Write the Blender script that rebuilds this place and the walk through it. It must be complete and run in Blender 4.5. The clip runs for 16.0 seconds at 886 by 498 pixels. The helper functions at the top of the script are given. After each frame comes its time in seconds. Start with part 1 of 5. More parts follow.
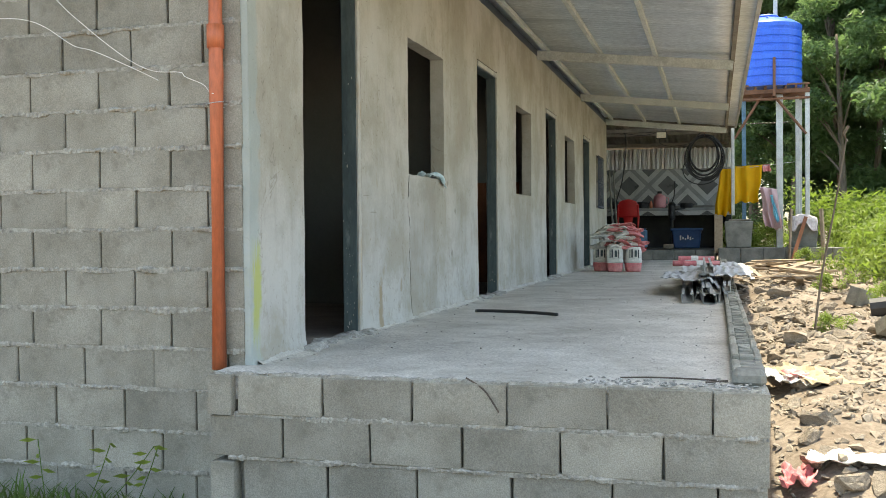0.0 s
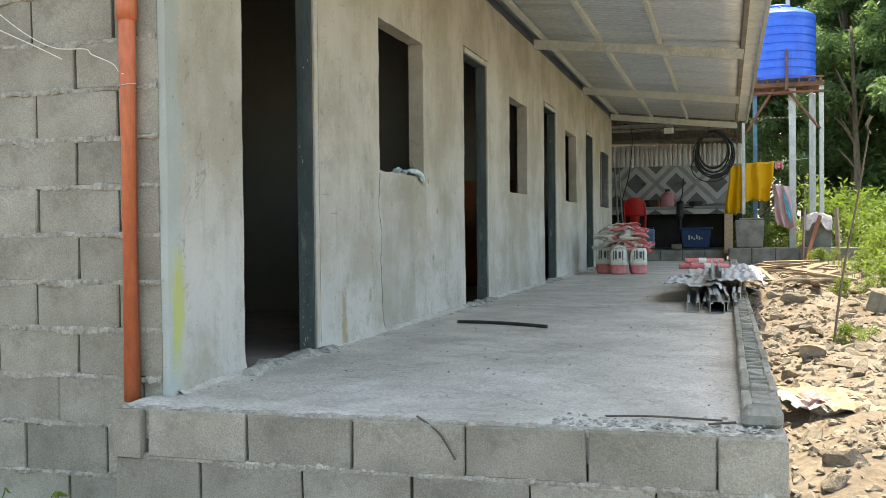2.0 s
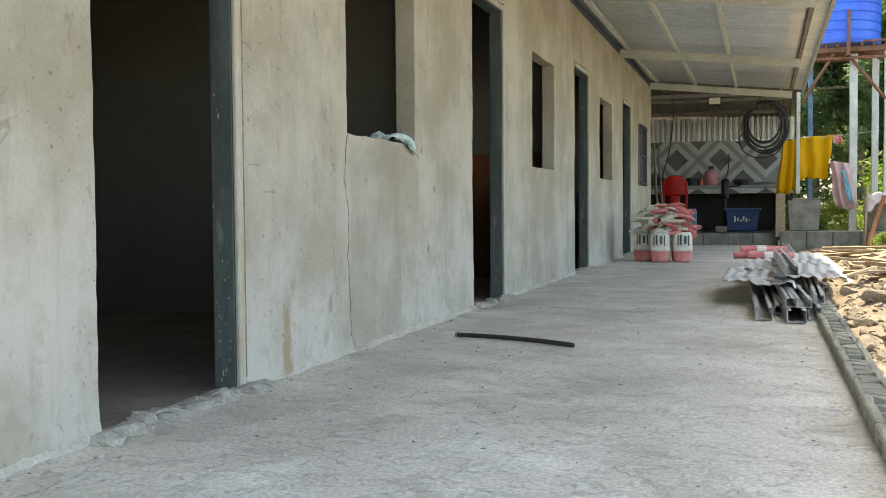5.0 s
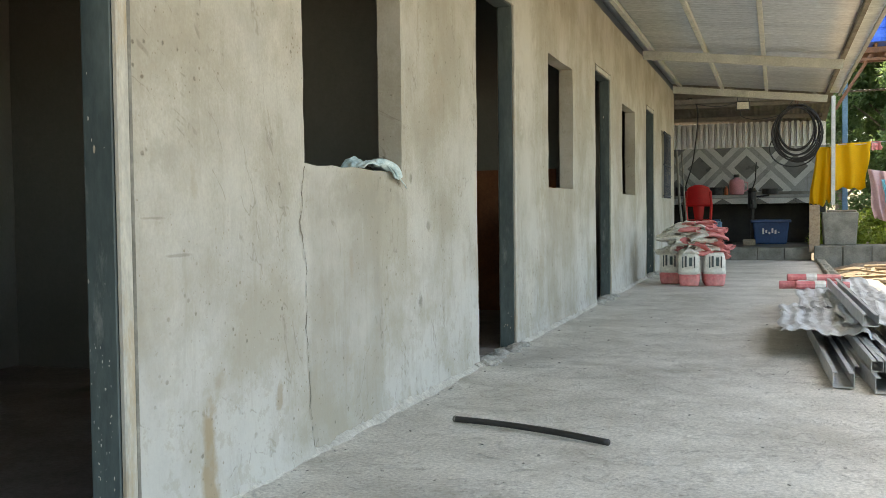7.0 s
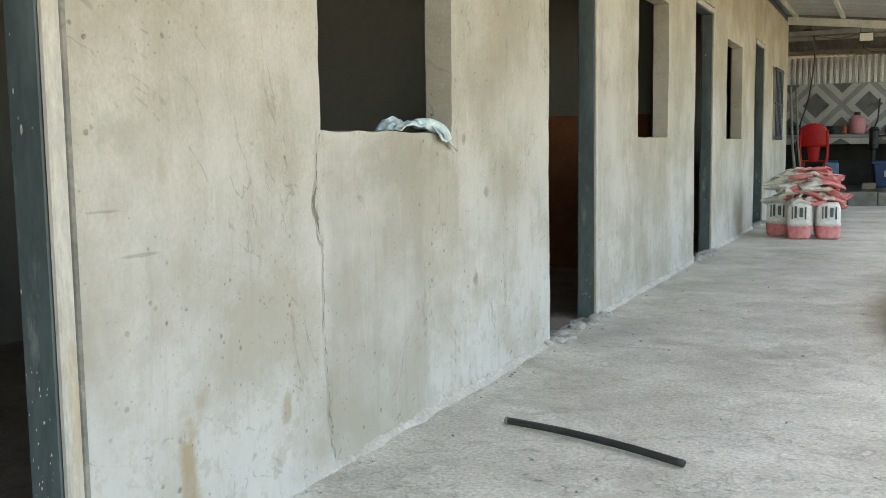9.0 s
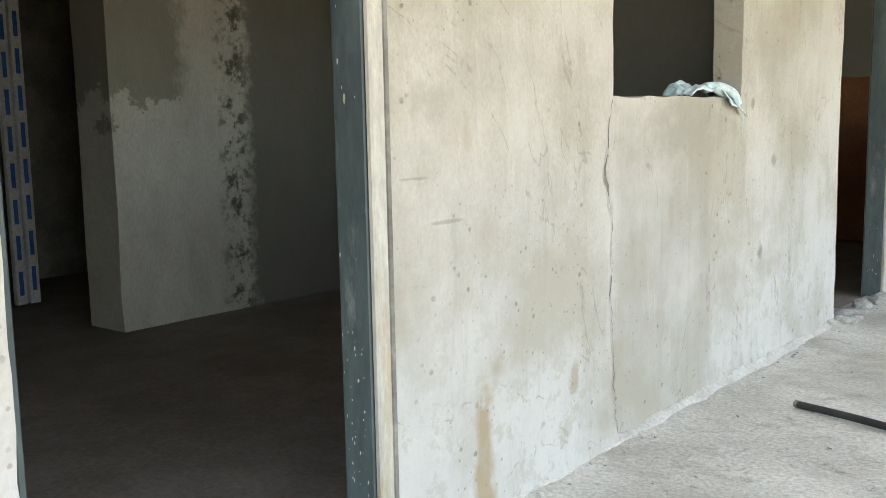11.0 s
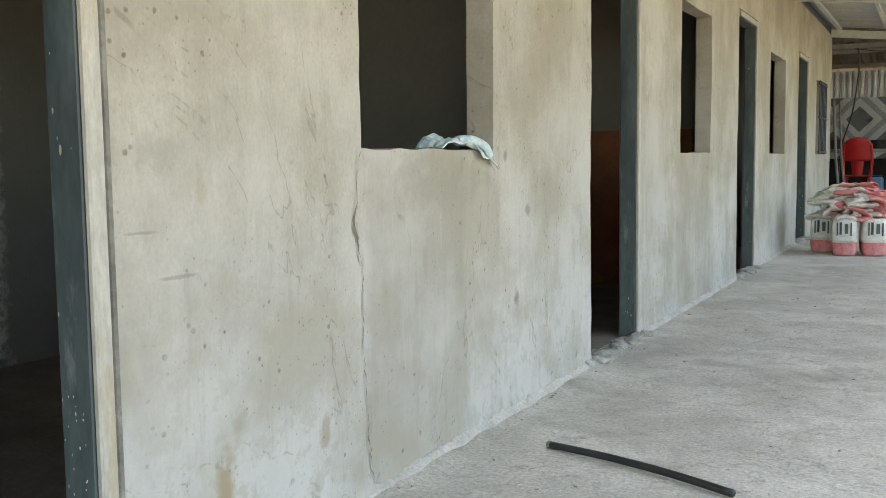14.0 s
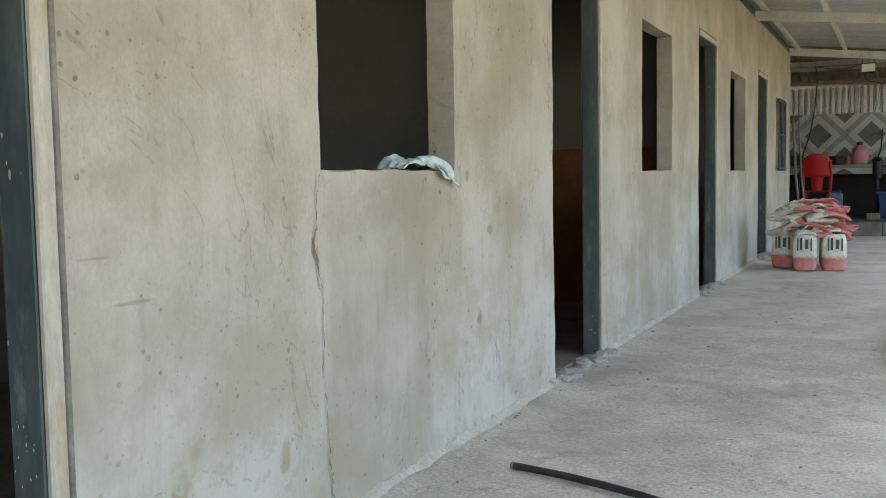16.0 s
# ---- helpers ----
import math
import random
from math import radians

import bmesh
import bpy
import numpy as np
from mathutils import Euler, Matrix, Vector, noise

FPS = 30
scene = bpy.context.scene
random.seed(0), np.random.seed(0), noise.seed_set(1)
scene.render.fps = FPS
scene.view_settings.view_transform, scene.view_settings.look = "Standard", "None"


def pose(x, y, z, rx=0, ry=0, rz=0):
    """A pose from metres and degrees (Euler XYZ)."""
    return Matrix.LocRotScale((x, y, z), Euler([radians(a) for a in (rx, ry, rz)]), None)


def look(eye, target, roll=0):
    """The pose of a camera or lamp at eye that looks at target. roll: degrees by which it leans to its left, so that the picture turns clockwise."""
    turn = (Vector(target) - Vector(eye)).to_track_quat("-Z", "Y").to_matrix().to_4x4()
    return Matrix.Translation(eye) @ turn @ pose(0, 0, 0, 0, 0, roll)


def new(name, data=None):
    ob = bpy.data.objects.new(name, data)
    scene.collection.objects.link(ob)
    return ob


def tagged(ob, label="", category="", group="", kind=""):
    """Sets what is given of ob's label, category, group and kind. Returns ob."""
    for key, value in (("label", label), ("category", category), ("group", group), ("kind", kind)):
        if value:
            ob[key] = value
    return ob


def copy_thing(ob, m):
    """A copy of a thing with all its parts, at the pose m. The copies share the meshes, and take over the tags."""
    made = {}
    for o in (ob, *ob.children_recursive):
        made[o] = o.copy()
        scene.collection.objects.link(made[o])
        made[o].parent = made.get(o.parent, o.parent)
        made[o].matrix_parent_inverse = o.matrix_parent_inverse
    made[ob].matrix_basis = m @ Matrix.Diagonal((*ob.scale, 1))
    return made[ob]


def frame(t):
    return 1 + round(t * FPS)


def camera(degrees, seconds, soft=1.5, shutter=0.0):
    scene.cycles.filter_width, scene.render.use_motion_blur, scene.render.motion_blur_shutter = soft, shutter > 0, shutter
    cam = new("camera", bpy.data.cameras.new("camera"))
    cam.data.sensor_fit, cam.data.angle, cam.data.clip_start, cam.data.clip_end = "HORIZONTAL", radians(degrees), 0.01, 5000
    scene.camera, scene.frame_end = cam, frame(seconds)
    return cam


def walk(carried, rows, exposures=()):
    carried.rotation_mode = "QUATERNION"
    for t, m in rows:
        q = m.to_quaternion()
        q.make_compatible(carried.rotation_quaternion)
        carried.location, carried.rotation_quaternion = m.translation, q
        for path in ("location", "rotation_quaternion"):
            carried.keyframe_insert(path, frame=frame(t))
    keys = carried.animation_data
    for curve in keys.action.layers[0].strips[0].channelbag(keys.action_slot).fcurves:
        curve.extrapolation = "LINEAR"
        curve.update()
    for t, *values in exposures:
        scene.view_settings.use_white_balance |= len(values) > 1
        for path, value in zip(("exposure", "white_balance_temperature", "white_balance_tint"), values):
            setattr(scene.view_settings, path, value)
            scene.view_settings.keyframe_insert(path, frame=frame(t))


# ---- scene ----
cam = camera(49.6, 16.0, 0.7)

EXPOSURES = [(0, 1.87, 7700, 3), (4, 1.95, 8200, 4), (6.5, 2.3, 8500, 5), (8, 2.32, 8500, 5), (9, 2.57, 8500, 6), (10, 2.88, 8600, 8), (12.5, 2.91, 8600, 9), (13.5, 2.74, 8500, 7), (14.2, 2.42, 8400, 6), (16, 2.22, 8300, 6)]
PATH = [
    (0, (1.959, -3.799, 0.58), (1.411, -1.875, 0.545), -0.5),
    (0.5, (1.981, -3.661, 0.571), (1.433, -1.738, 0.537), -0.5),
    (1, (2.047, -3.48, 0.603), (1.495, -1.559, 0.57), -0.6),
    (1.5, (2.035, -3.358, 0.596), (1.477, -1.438, 0.559), -0.5),
    (2, (1.976, -3.101, 0.605), (1.408, -1.184, 0.567), -0.6),
    (2.5, (1.997, -2.892, 0.607), (1.418, -0.978, 0.569), -0.7),
    (3, (2.066, -2.655, 0.613), (1.474, -0.745, 0.574), -0.9),
    (3.5, (2.047, -2.458, 0.589), (1.44, -0.552, 0.548), -1.0),
    (4, (1.945, -2.221, 0.581), (1.322, -0.322, 0.513), -0.6),
    (6.5, (1.521, -0.751, 0.764), (0.879, 1.141, 0.679), -0.5),
    (7, (1.459, -0.561, 0.801), (0.802, 1.327, 0.726), -0.7),
    (7.5, (1.37, -0.345, 0.867), (0.703, 1.538, 0.788), -0.7),
    (8, (1.392, -0.181, 0.876), (0.714, 1.699, 0.795), -0.9),
    (8.5, (1.455, -0.005, 0.916), (0.758, 1.867, 0.831), -1.1),
    (9, (1.449, -0.004, 0.914), (0.594, 1.792, 0.706), -0.8),
    (9.5, (1.363, -0.017, 0.908), (0.301, 1.651, 0.605), -0.2),
    (10, (1.314, -0.041, 0.912), (0.123, 1.539, 0.618), -0.6),
    (12.5, (1.3, -0.019, 0.926), (0.017, 1.492, 0.66), -1.2),
    (13, (1.341, 0.002, 0.925), (0.198, 1.629, 0.714), -0.7),
    (13.5, (1.362, 0.025, 0.927), (0.344, 1.735, 0.733), -0.6),
    (14, (1.406, 0.043, 0.93), (0.484, 1.809, 0.749), -0.7),
    (14.5, (1.423, 0.063, 0.929), (0.527, 1.842, 0.755), -0.8),
    (15, (1.425, 0.058, 0.929), (0.547, 1.847, 0.76), -0.7),
    (15.5, (1.415, 0.059, 0.938), (0.549, 1.854, 0.778), -0.8),
    (16, (1.416, 0.061, 0.94), (0.555, 1.86, 0.794), -1.0),
]
walk(cam, [(t, look(eye, target, roll)) for t, eye, target, roll in PATH], EXPOSURES)

# ---- world and sun ----
SUN_EL, SUN_AZ = 80.0, 74.0   # degrees; azimuth counted from +x towards +y
world = bpy.data.worlds.new("sky")
scene.world = world
world.use_nodes = True
wn = world.node_tree
sky = wn.nodes.new("ShaderNodeTexSky")
sky.sky_type = 'NISHITA'
sky.sun_disc = False
sky.sun_elevation = radians(SUN_EL)
sky.sun_rotation = radians(90 - SUN_AZ)
sky.dust_density = 2.0
wn.links.new(sky.outputs[0], wn.nodes["Background"].inputs[0])
wn.nodes["Background"].inputs[1].default_value = 0.15
sun_data = bpy.data.lights.new("sun", 'SUN')
sun_data.energy, sun_data.angle, sun_data.color = 2.3, radians(0.55), (1.0, 0.95, 0.86)
sun = new("sun", sun_data)
sd = Vector((math.cos(radians(SUN_EL)) * math.cos(radians(SUN_AZ)), math.cos(radians(SUN_EL)) * math.sin(radians(SUN_AZ)), math.sin(radians(SUN_EL))))
sun.matrix_world = look(sd * 30, (0, 0, 0))

# ---- materials ----
def nd(m, kind, **inp):
    n = m.node_tree.nodes.new(kind)
    for k, v in inp.items():
        n.inputs[k.replace("_", " ")].default_value = v
    return n


def mat(name, a, b, scale=6.0, rough=0.8, metal=0.0, bump=0.15, fine=60.0, stretch=(1, 1, 1), spots=None, trans=None, vary=0.0, detail=8.0, spec=0.5, blend=(0.35, 0.65), grit=0.2):
    """Two colours mixed by a coarse noise, broken by a fine one, with relief. spots: a third colour in sparse stains. trans: light let through a leaf or a cloth."""
    m = bpy.data.materials.new(name)
    m.use_nodes = True
    nt = m.node_tree
    L = nt.links.new
    bs = nt.nodes["Principled BSDF"]
    tc = nd(m, "ShaderNodeTexCoord")
    mp = nd(m, "ShaderNodeMapping", Scale=stretch)
    if vary:
        oi0 = nd(m, "ShaderNodeObjectInfo")
        va = nd(m, "ShaderNodeVectorMath")
        L(tc.outputs["Object"], va.inputs[0]), L(oi0.outputs["Location"], va.inputs[1])
        L(va.outputs[0], mp.inputs[0])
    else:
        L(tc.outputs["Object"], mp.inputs[0])
    n1 = nd(m, "ShaderNodeTexNoise", Scale=scale, Detail=detail, Roughness=0.62)
    n2 = nd(m, "ShaderNodeTexNoise", Scale=fine, Detail=4.0, Roughness=0.7)
    L(mp.outputs[0], n1.inputs[0]), L(mp.outputs[0], n2.inputs[0])
    r1 = nd(m, "ShaderNodeMapRange", From_Min=blend[0], From_Max=blend[1])
    L(n1.outputs[0], r1.inputs[0])
    mx = nd(m, "ShaderNodeMixRGB", Color1=(*a, 1), Color2=(*b, 1))
    L(r1.outputs[0], mx.inputs[0])
    r2 = nd(m, "ShaderNodeMapRange", From_Min=0.3, From_Max=0.7, To_Min=1 - grit, To_Max=1 + grit)
    L(n2.outputs[0], r2.inputs[0])
    ml = nd(m, "ShaderNodeMixRGB", Fac=1.0)
    ml.blend_type = 'MULTIPLY'
    L(mx.outputs[0], ml.inputs[1]), L(r2.outputs[0], ml.inputs[2])
    out = ml
    if spots:
        n3 = nd(m, "ShaderNodeTexNoise", Scale=scale * 0.55, Detail=10.0, Roughness=0.75)
        ad = nd(m, "ShaderNodeMapping", Location=(7.3, 2.1, 4.4), Scale=stretch)
        L(tc.outputs["Object"], ad.inputs[0]), L(ad.outputs[0], n3.inputs[0])
        r3 = nd(m, "ShaderNodeMapRange", From_Min=0.56, From_Max=0.68)
        L(n3.outputs[0], r3.inputs[0])
        m3 = nd(m, "ShaderNodeMixRGB", Color2=(*spots, 1))
        L(r3.outputs[0], m3.inputs[0]), L(out.outputs[0], m3.inputs[1])
        out = m3
    if vary:
        oi = nd(m, "ShaderNodeObjectInfo")
        gi = nd(m, "ShaderNodeNewGeometry")
        ad2 = nd(m, "ShaderNodeMath")
        L(oi.outputs["Random"], ad2.inputs[0]), L(gi.outputs["Random Per Island"], ad2.inputs[1])
        fr = nd(m, "ShaderNodeMath")
        fr.operation = 'FRACT'
        L(ad2.outputs[0], fr.inputs[0])
        r4 = nd(m, "ShaderNodeMapRange", To_Min=1 - vary, To_Max=1 + vary)
        L(fr.outputs[0], r4.inputs[0])
        m4 = nd(m, "ShaderNodeMixRGB", Fac=1.0)
        m4.blend_type = 'MULTIPLY'
        L(out.outputs[0], m4.inputs[1]), L(r4.outputs[0], m4.inputs[2])
        out = m4
    L(out.outputs[0], bs.inputs["Base Color"])
    bs.inputs["Roughness"].default_value = rough
    bs.inputs["Metallic"].default_value = metal
    bs.inputs["Specular IOR Level"].default_value = spec
    rr = nd(m, "ShaderNodeMapRange", To_Min=max(rough - 0.12, 0.05), To_Max=min(rough + 0.12, 1))
    L(n1.outputs[0], rr.inputs[0]), L(rr.outputs[0], bs.inputs["Roughness"])
    if bump:
        b1 = nd(m, "ShaderNodeBump", Strength=min(bump * 3, 1.0), Distance=0.004)
        b2 = nd(m, "ShaderNodeBump", Strength=min(bump * 3, 1.0), Distance=0.012)
        L(n2.outputs[0], b1.inputs["Height"]), L(n1.outputs[0], b2.inputs["Height"])
        L(b1.outputs[0], b2.inputs["Normal"]), L(b2.outputs[0], bs.inputs["Normal"])
    if trans:
        tb = nd(m, "ShaderNodeBsdfTranslucent")
        tb.inputs[0].default_value = (*trans, 1)
        sh = nd(m, "ShaderNodeMixShader", Fac=0.45)
        L(bs.outputs[0], sh.inputs[1]), L(tb.outputs[0], sh.inputs[2])
        L(sh.outputs[0], nt.nodes["Material Output"].inputs[0])
    return m


def plaster_mat():
    """Bare cement plaster: pale trowelled coat, warm towards the eaves, streaks, pits, a darker patch under the first window, paint at the corner."""
    m = mat("cement_plaster", (0.36, 0.342, 0.288), (0.535, 0.515, 0.46), 1.5, 0.88, 0, 0.13, 110, (1, 1, 0.7), None, spec=0.2, blend=(0.34, 0.66), detail=10, grit=0.12)
    nt = m.node_tree
    L = nt.links.new
    bs = nt.nodes["Principled BSDF"]
    src = bs.inputs["Base Color"].links[0].from_socket
    tc = nd(m, "ShaderNodeTexCoord")
    sp = nd(m, "ShaderNodeSeparateXYZ")
    L(tc.outputs["Object"], sp.inputs[0])
    wob = nd(m, "ShaderNodeTexNoise", Scale=5.0, Detail=6.0, Roughness=0.6)
    L(tc.outputs["Object"], wob.inputs[0])

    def math_(op, a, b):
        n = nd(m, "ShaderNodeMath")
        n.operation = op
        for i, v in enumerate((a, b)):
            if isinstance(v, float):
                n.inputs[i].default_value = v
            else:
                L(v, n.inputs[i])
        return n.outputs[0]

    def band(v, lo, hi, w):
        a = nd(m, "ShaderNodeMapRange", From_Min=lo - w, From_Max=lo + w)
        b = nd(m, "ShaderNodeMapRange", From_Min=hi - w, From_Max=hi + w, To_Min=1.0, To_Max=0.0)
        L(v, a.inputs[0]), L(v, b.inputs[0])
        return math_('MULTIPLY', a.outputs[0], b.outputs[0])

    def over(src, fac, col, amount, mode='MIX'):
        x = nd(m, "ShaderNodeMixRGB", Color2=(*col, 1))
        x.blend_type = mode
        L(src, x.inputs[1]), L(math_('MULTIPLY', fac, amount), x.inputs[0])
        return x.outputs[0]

    yw = math_('ADD', sp.outputs[1], math_('MULTIPLY', math_('SUBTRACT', wob.outputs[0], 0.5), 0.16))
    zw = math_('ADD', sp.outputs[2], math_('MULTIPLY', math_('SUBTRACT', wob.outputs[0], 0.5), 0.5))
    # the warm upper coat and the pale lower one
    src = over(src, band(zw, 1.15, 4.0, 0.5), (0.41, 0.375, 0.285), 0.35)
    src = over(src, band(zw, -1.0, 0.65, 0.3), (0.5, 0.5, 0.495), 0.65)
    # darker patches laid later
    src = over(src, math_('MULTIPLY', band(yw, 2.285, 2.9, 0.02), band(sp.outputs[2], -1.0, 0.965, 0.03)), (0.31, 0.29, 0.25), 0.5)
    src = over(src, math_('MULTIPLY', band(yw, 5.75, 6.75, 0.06), band(zw, -1.0, 1.0, 0.1)), (0.33, 0.29, 0.23), 0.45)
    src = over(src, math_('MULTIPLY', band(yw, 5.08, 5.35, 0.03), band(zw, 1.3, 3.0, 0.05)), (0.5, 0.48, 0.42), 0.6)
    # fine vertical trowel streaks
    mp = nd(m, "ShaderNodeMapping", Scale=(1, 5, 0.55))
    L(tc.outputs["Object"], mp.inputs[0])
    st = nd(m, "ShaderNodeTexNoise", Scale=3.0, Detail=9.0, Roughness=0.7)
    L(mp.outputs[0], st.inputs[0])
    src = over(src, band(st.outputs[0], 0.58, 2.0, 0.045), (0.27, 0.24, 0.185), 0.22)
    src = over(src, band(st.outputs[0], -1.0, 0.4, 0.03), (0.62, 0.61, 0.57), 0.15)
    # blotches
    bl = nd(m, "ShaderNodeTexNoise", Scale=1.7, Detail=7.0, Roughness=0.65)
    mp2 = nd(m, "ShaderNodeMapping", Location=(3, 5, 1))
    L(tc.outputs["Object"], mp2.inputs[0]), L(mp2.outputs[0], bl.inputs[0])
    src = over(src, band(bl.outputs[0], 0.54, 2.0, 0.06), (0.33, 0.3, 0.235), 0.6)
    src = over(src, band(bl.outputs[0], -1.0, 0.42, 0.07), (0.58, 0.57, 0.53), 0.4)
    # hairline cracks and faint trowel arcs
    wv = nd(m, "ShaderNodeTexNoise", Scale=1.1, Detail=5.0, Roughness=0.55, Distortion=1.2)
    L(tc.outputs["Object"], wv.inputs[0])
    hair = band(wv.outputs[0], 0.497, 0.503, 0.002)
    src = over(src, math_('MULTIPLY', hair, band(st.outputs[0], 0.52, 2.0, 0.03)), (0.18, 0.155, 0.12), 0.4)
    fz = nd(m, "ShaderNodeTexNoise", Scale=38.0, Detail=6.0, Roughness=0.8)
    L(tc.outputs["Object"], fz.inputs[0])
    src = over(src, math_('MULTIPLY', band(fz.outputs[0], 0.64, 2.0, 0.03), band(bl.outputs[0], 0.47, 2.0, 0.06)), (0.22, 0.2, 0.16), 0.5)
    src = over(src, band(fz.outputs[0], -1.0, 0.35, 0.03), (0.62, 0.6, 0.56), 0.18)
    # brown splash low down beside the first door
    src = over(src, math_('MULTIPLY', band(yw, 1.62, 1.68, 0.012), band(zw, -0.2, 0.26, 0.03)), (0.33, 0.25, 0.15), 0.8)
    # stains and scars with places of their own: centre y and z, half sizes, colour, strength
    wb2 = nd(m, "ShaderNodeTexNoise", Scale=13.0, Detail=7.0, Roughness=0.7)
    L(tc.outputs["Object"], wb2.inputs[0])
    ragged = math_('MULTIPLY', math_('SUBTRACT', wb2.outputs[0], 0.5), 4.0)
    for cy, cz, hy, hz, col, amount in STAINS:
        a = math_('DIVIDE', math_('SUBTRACT', sp.outputs[1], cy), hy)
        b = math_('DIVIDE', math_('SUBTRACT', sp.outputs[2], cz), hz)
        d = math_('SQRT', math_('ADD', math_('MULTIPLY', a, a), math_('MULTIPLY', b, b)), 0.0)
        src = over(src, band(math_('ADD', d, ragged), -9.0, 0.8, 0.4), col, 0.75 * amount)
    # one broad sweep of the trowel
    a, b = math_('SUBTRACT', sp.outputs[1], 1.83), math_('SUBTRACT', sp.outputs[2], 0.62)
    arc = math_('ADD', math_('SQRT', math_('ADD', math_('MULTIPLY', a, a), math_('MULTIPLY', b, b)), 0.0), math_('MULTIPLY', ragged, 0.07))
    src = over(src, math_('MULTIPLY', band(arc, 0.38, 0.46, 0.05), band(math_('SUBTRACT', sp.outputs[2], sp.outputs[1]), -1.1, 2.0, 0.2)), (0.31, 0.29, 0.245), 0.3)
    # pits and crumbs
    vo = nd(m, "ShaderNodeTexVoronoi", Scale=17.0, Randomness=1.0)
    L(tc.outputs["Object"], vo.inputs[0])
    pit = band(math_('ADD', vo.outputs[0], math_('MULTIPLY', fz.outputs[0], 0.25)), -1.0, 0.215, 0.025)
    gate = band(bl.outputs[0], 0.5, 2.0, 0.04)
    src = over(src, math_('MULTIPLY', pit, gate), (0.17, 0.145, 0.11), 0.6)
    # small brown specks, thrown on in showers
    vs_ = nd(m, "ShaderNodeTexVoronoi", Scale=60.0, Randomness=1.0)
    L(tc.outputs["Object"], vs_.inputs[0])
    sep = nd(m, "ShaderNodeSeparateXYZ")
    L(vs_.outputs["Color"], sep.inputs[0])
    speck = math_('MULTIPLY', band(math_('ADD', vs_.outputs[0], math_('MULTIPLY', math_('SUBTRACT', wb2.outputs[0], 0.3), 0.9)), -1.0, 0.32, 0.06), math_('MULTIPLY', band(sep.outputs[0], 0.9, 2.0, 0.02), band(bl.outputs[0], 0.46, 2.0, 0.05)))
    src = over(src, speck, (0.2, 0.155, 0.11), 0.6)
    # the rough lower edge of the coat, where the trowel skipped
    chips = math_('MULTIPLY', band(wb2.outputs[0], 0.57, 2.0, 0.03), band(zw, -1.0, 0.45, 0.2))
    src = over(src, chips, (0.36, 0.33, 0.27), 0.45)
    # bluish and yellow paint runs at the outer corner
    src = over(src, band(yw, -1.0, 0.085, 0.012), (0.34, 0.42, 0.42), 0.5)
    src = over(src, math_('MULTIPLY', math_('MULTIPLY', band(yw, 0.01, 0.085, 0.012), band(zw, 0.1, 0.5, 0.1)), band(st.outputs[0], 0.5, 2.0, 0.06)), (0.46, 0.48, 0.1), 0.75)
    L(src, bs.inputs["Base Color"])
    # cracks and pits also in relief
    bp = nd(m, "ShaderNodeBump", Strength=0.6, Distance=0.006)
    bp.invert = True
    L(math_('MULTIPLY', pit, gate), bp.inputs["Height"])
    L(bs.inputs["Normal"].links[0].from_socket, bp.inputs["Normal"])
    L(bp.outputs[0], bs.inputs["Normal"])
    return m


BROWN, GREY_STAIN, DARK_SCAR, PALE_COAT = (0.29, 0.22, 0.13), (0.3, 0.285, 0.24), (0.13, 0.115, 0.09), (0.55, 0.53, 0.47)
STAINS = [
    (2.04, 0.235, 0.022, 0.045, BROWN, 0.75), (1.71, 0.344, 0.03, 0.03, BROWN, 0.5), (1.605, 0.893, 0.02, 0.05, BROWN, 0.4),
    (1.5, 0.95, 0.06, 0.05, GREY_STAIN, 0.5), (2.7, 0.86, 0.36, 0.07, GREY_STAIN, 0.6), (3.318, 0.419, 0.022, 0.035, DARK_SCAR, 0.8),
    (3.439, 0.745, 0.025, 0.02, DARK_SCAR, 0.6), (3.24, 0.95, 0.014, 0.022, DARK_SCAR, 0.6), (1.44, 0.797, 0.05, 0.004, DARK_SCAR, 0.6),
    (1.53, 0.701, 0.05, 0.004, DARK_SCAR, 0.5), (3.95, 0.55, 0.03, 0.1, BROWN, 0.35), (2.62, 0.62, 0.02, 0.05, BROWN, 0.4),
    (2.86, 0.55, 0.03, 0.07, GREY_STAIN, 0.6), (1.95, 1.35, 0.12, 0.1, GREY_STAIN, 0.4), (3.55, 1.35, 0.1, 0.2, BROWN, 0.3),
    (5.25, 1.75, 0.22, 0.45, PALE_COAT, 0.8), (5.3, 0.3, 0.1, 0.25, PALE_COAT, 0.6), (5.62, 0.5, 0.12, 0.4, BROWN, 0.35), (0.3, 1.7, 0.12, 0.3, GREY_STAIN, 0.4),
]
M_PLASTER = plaster_mat()
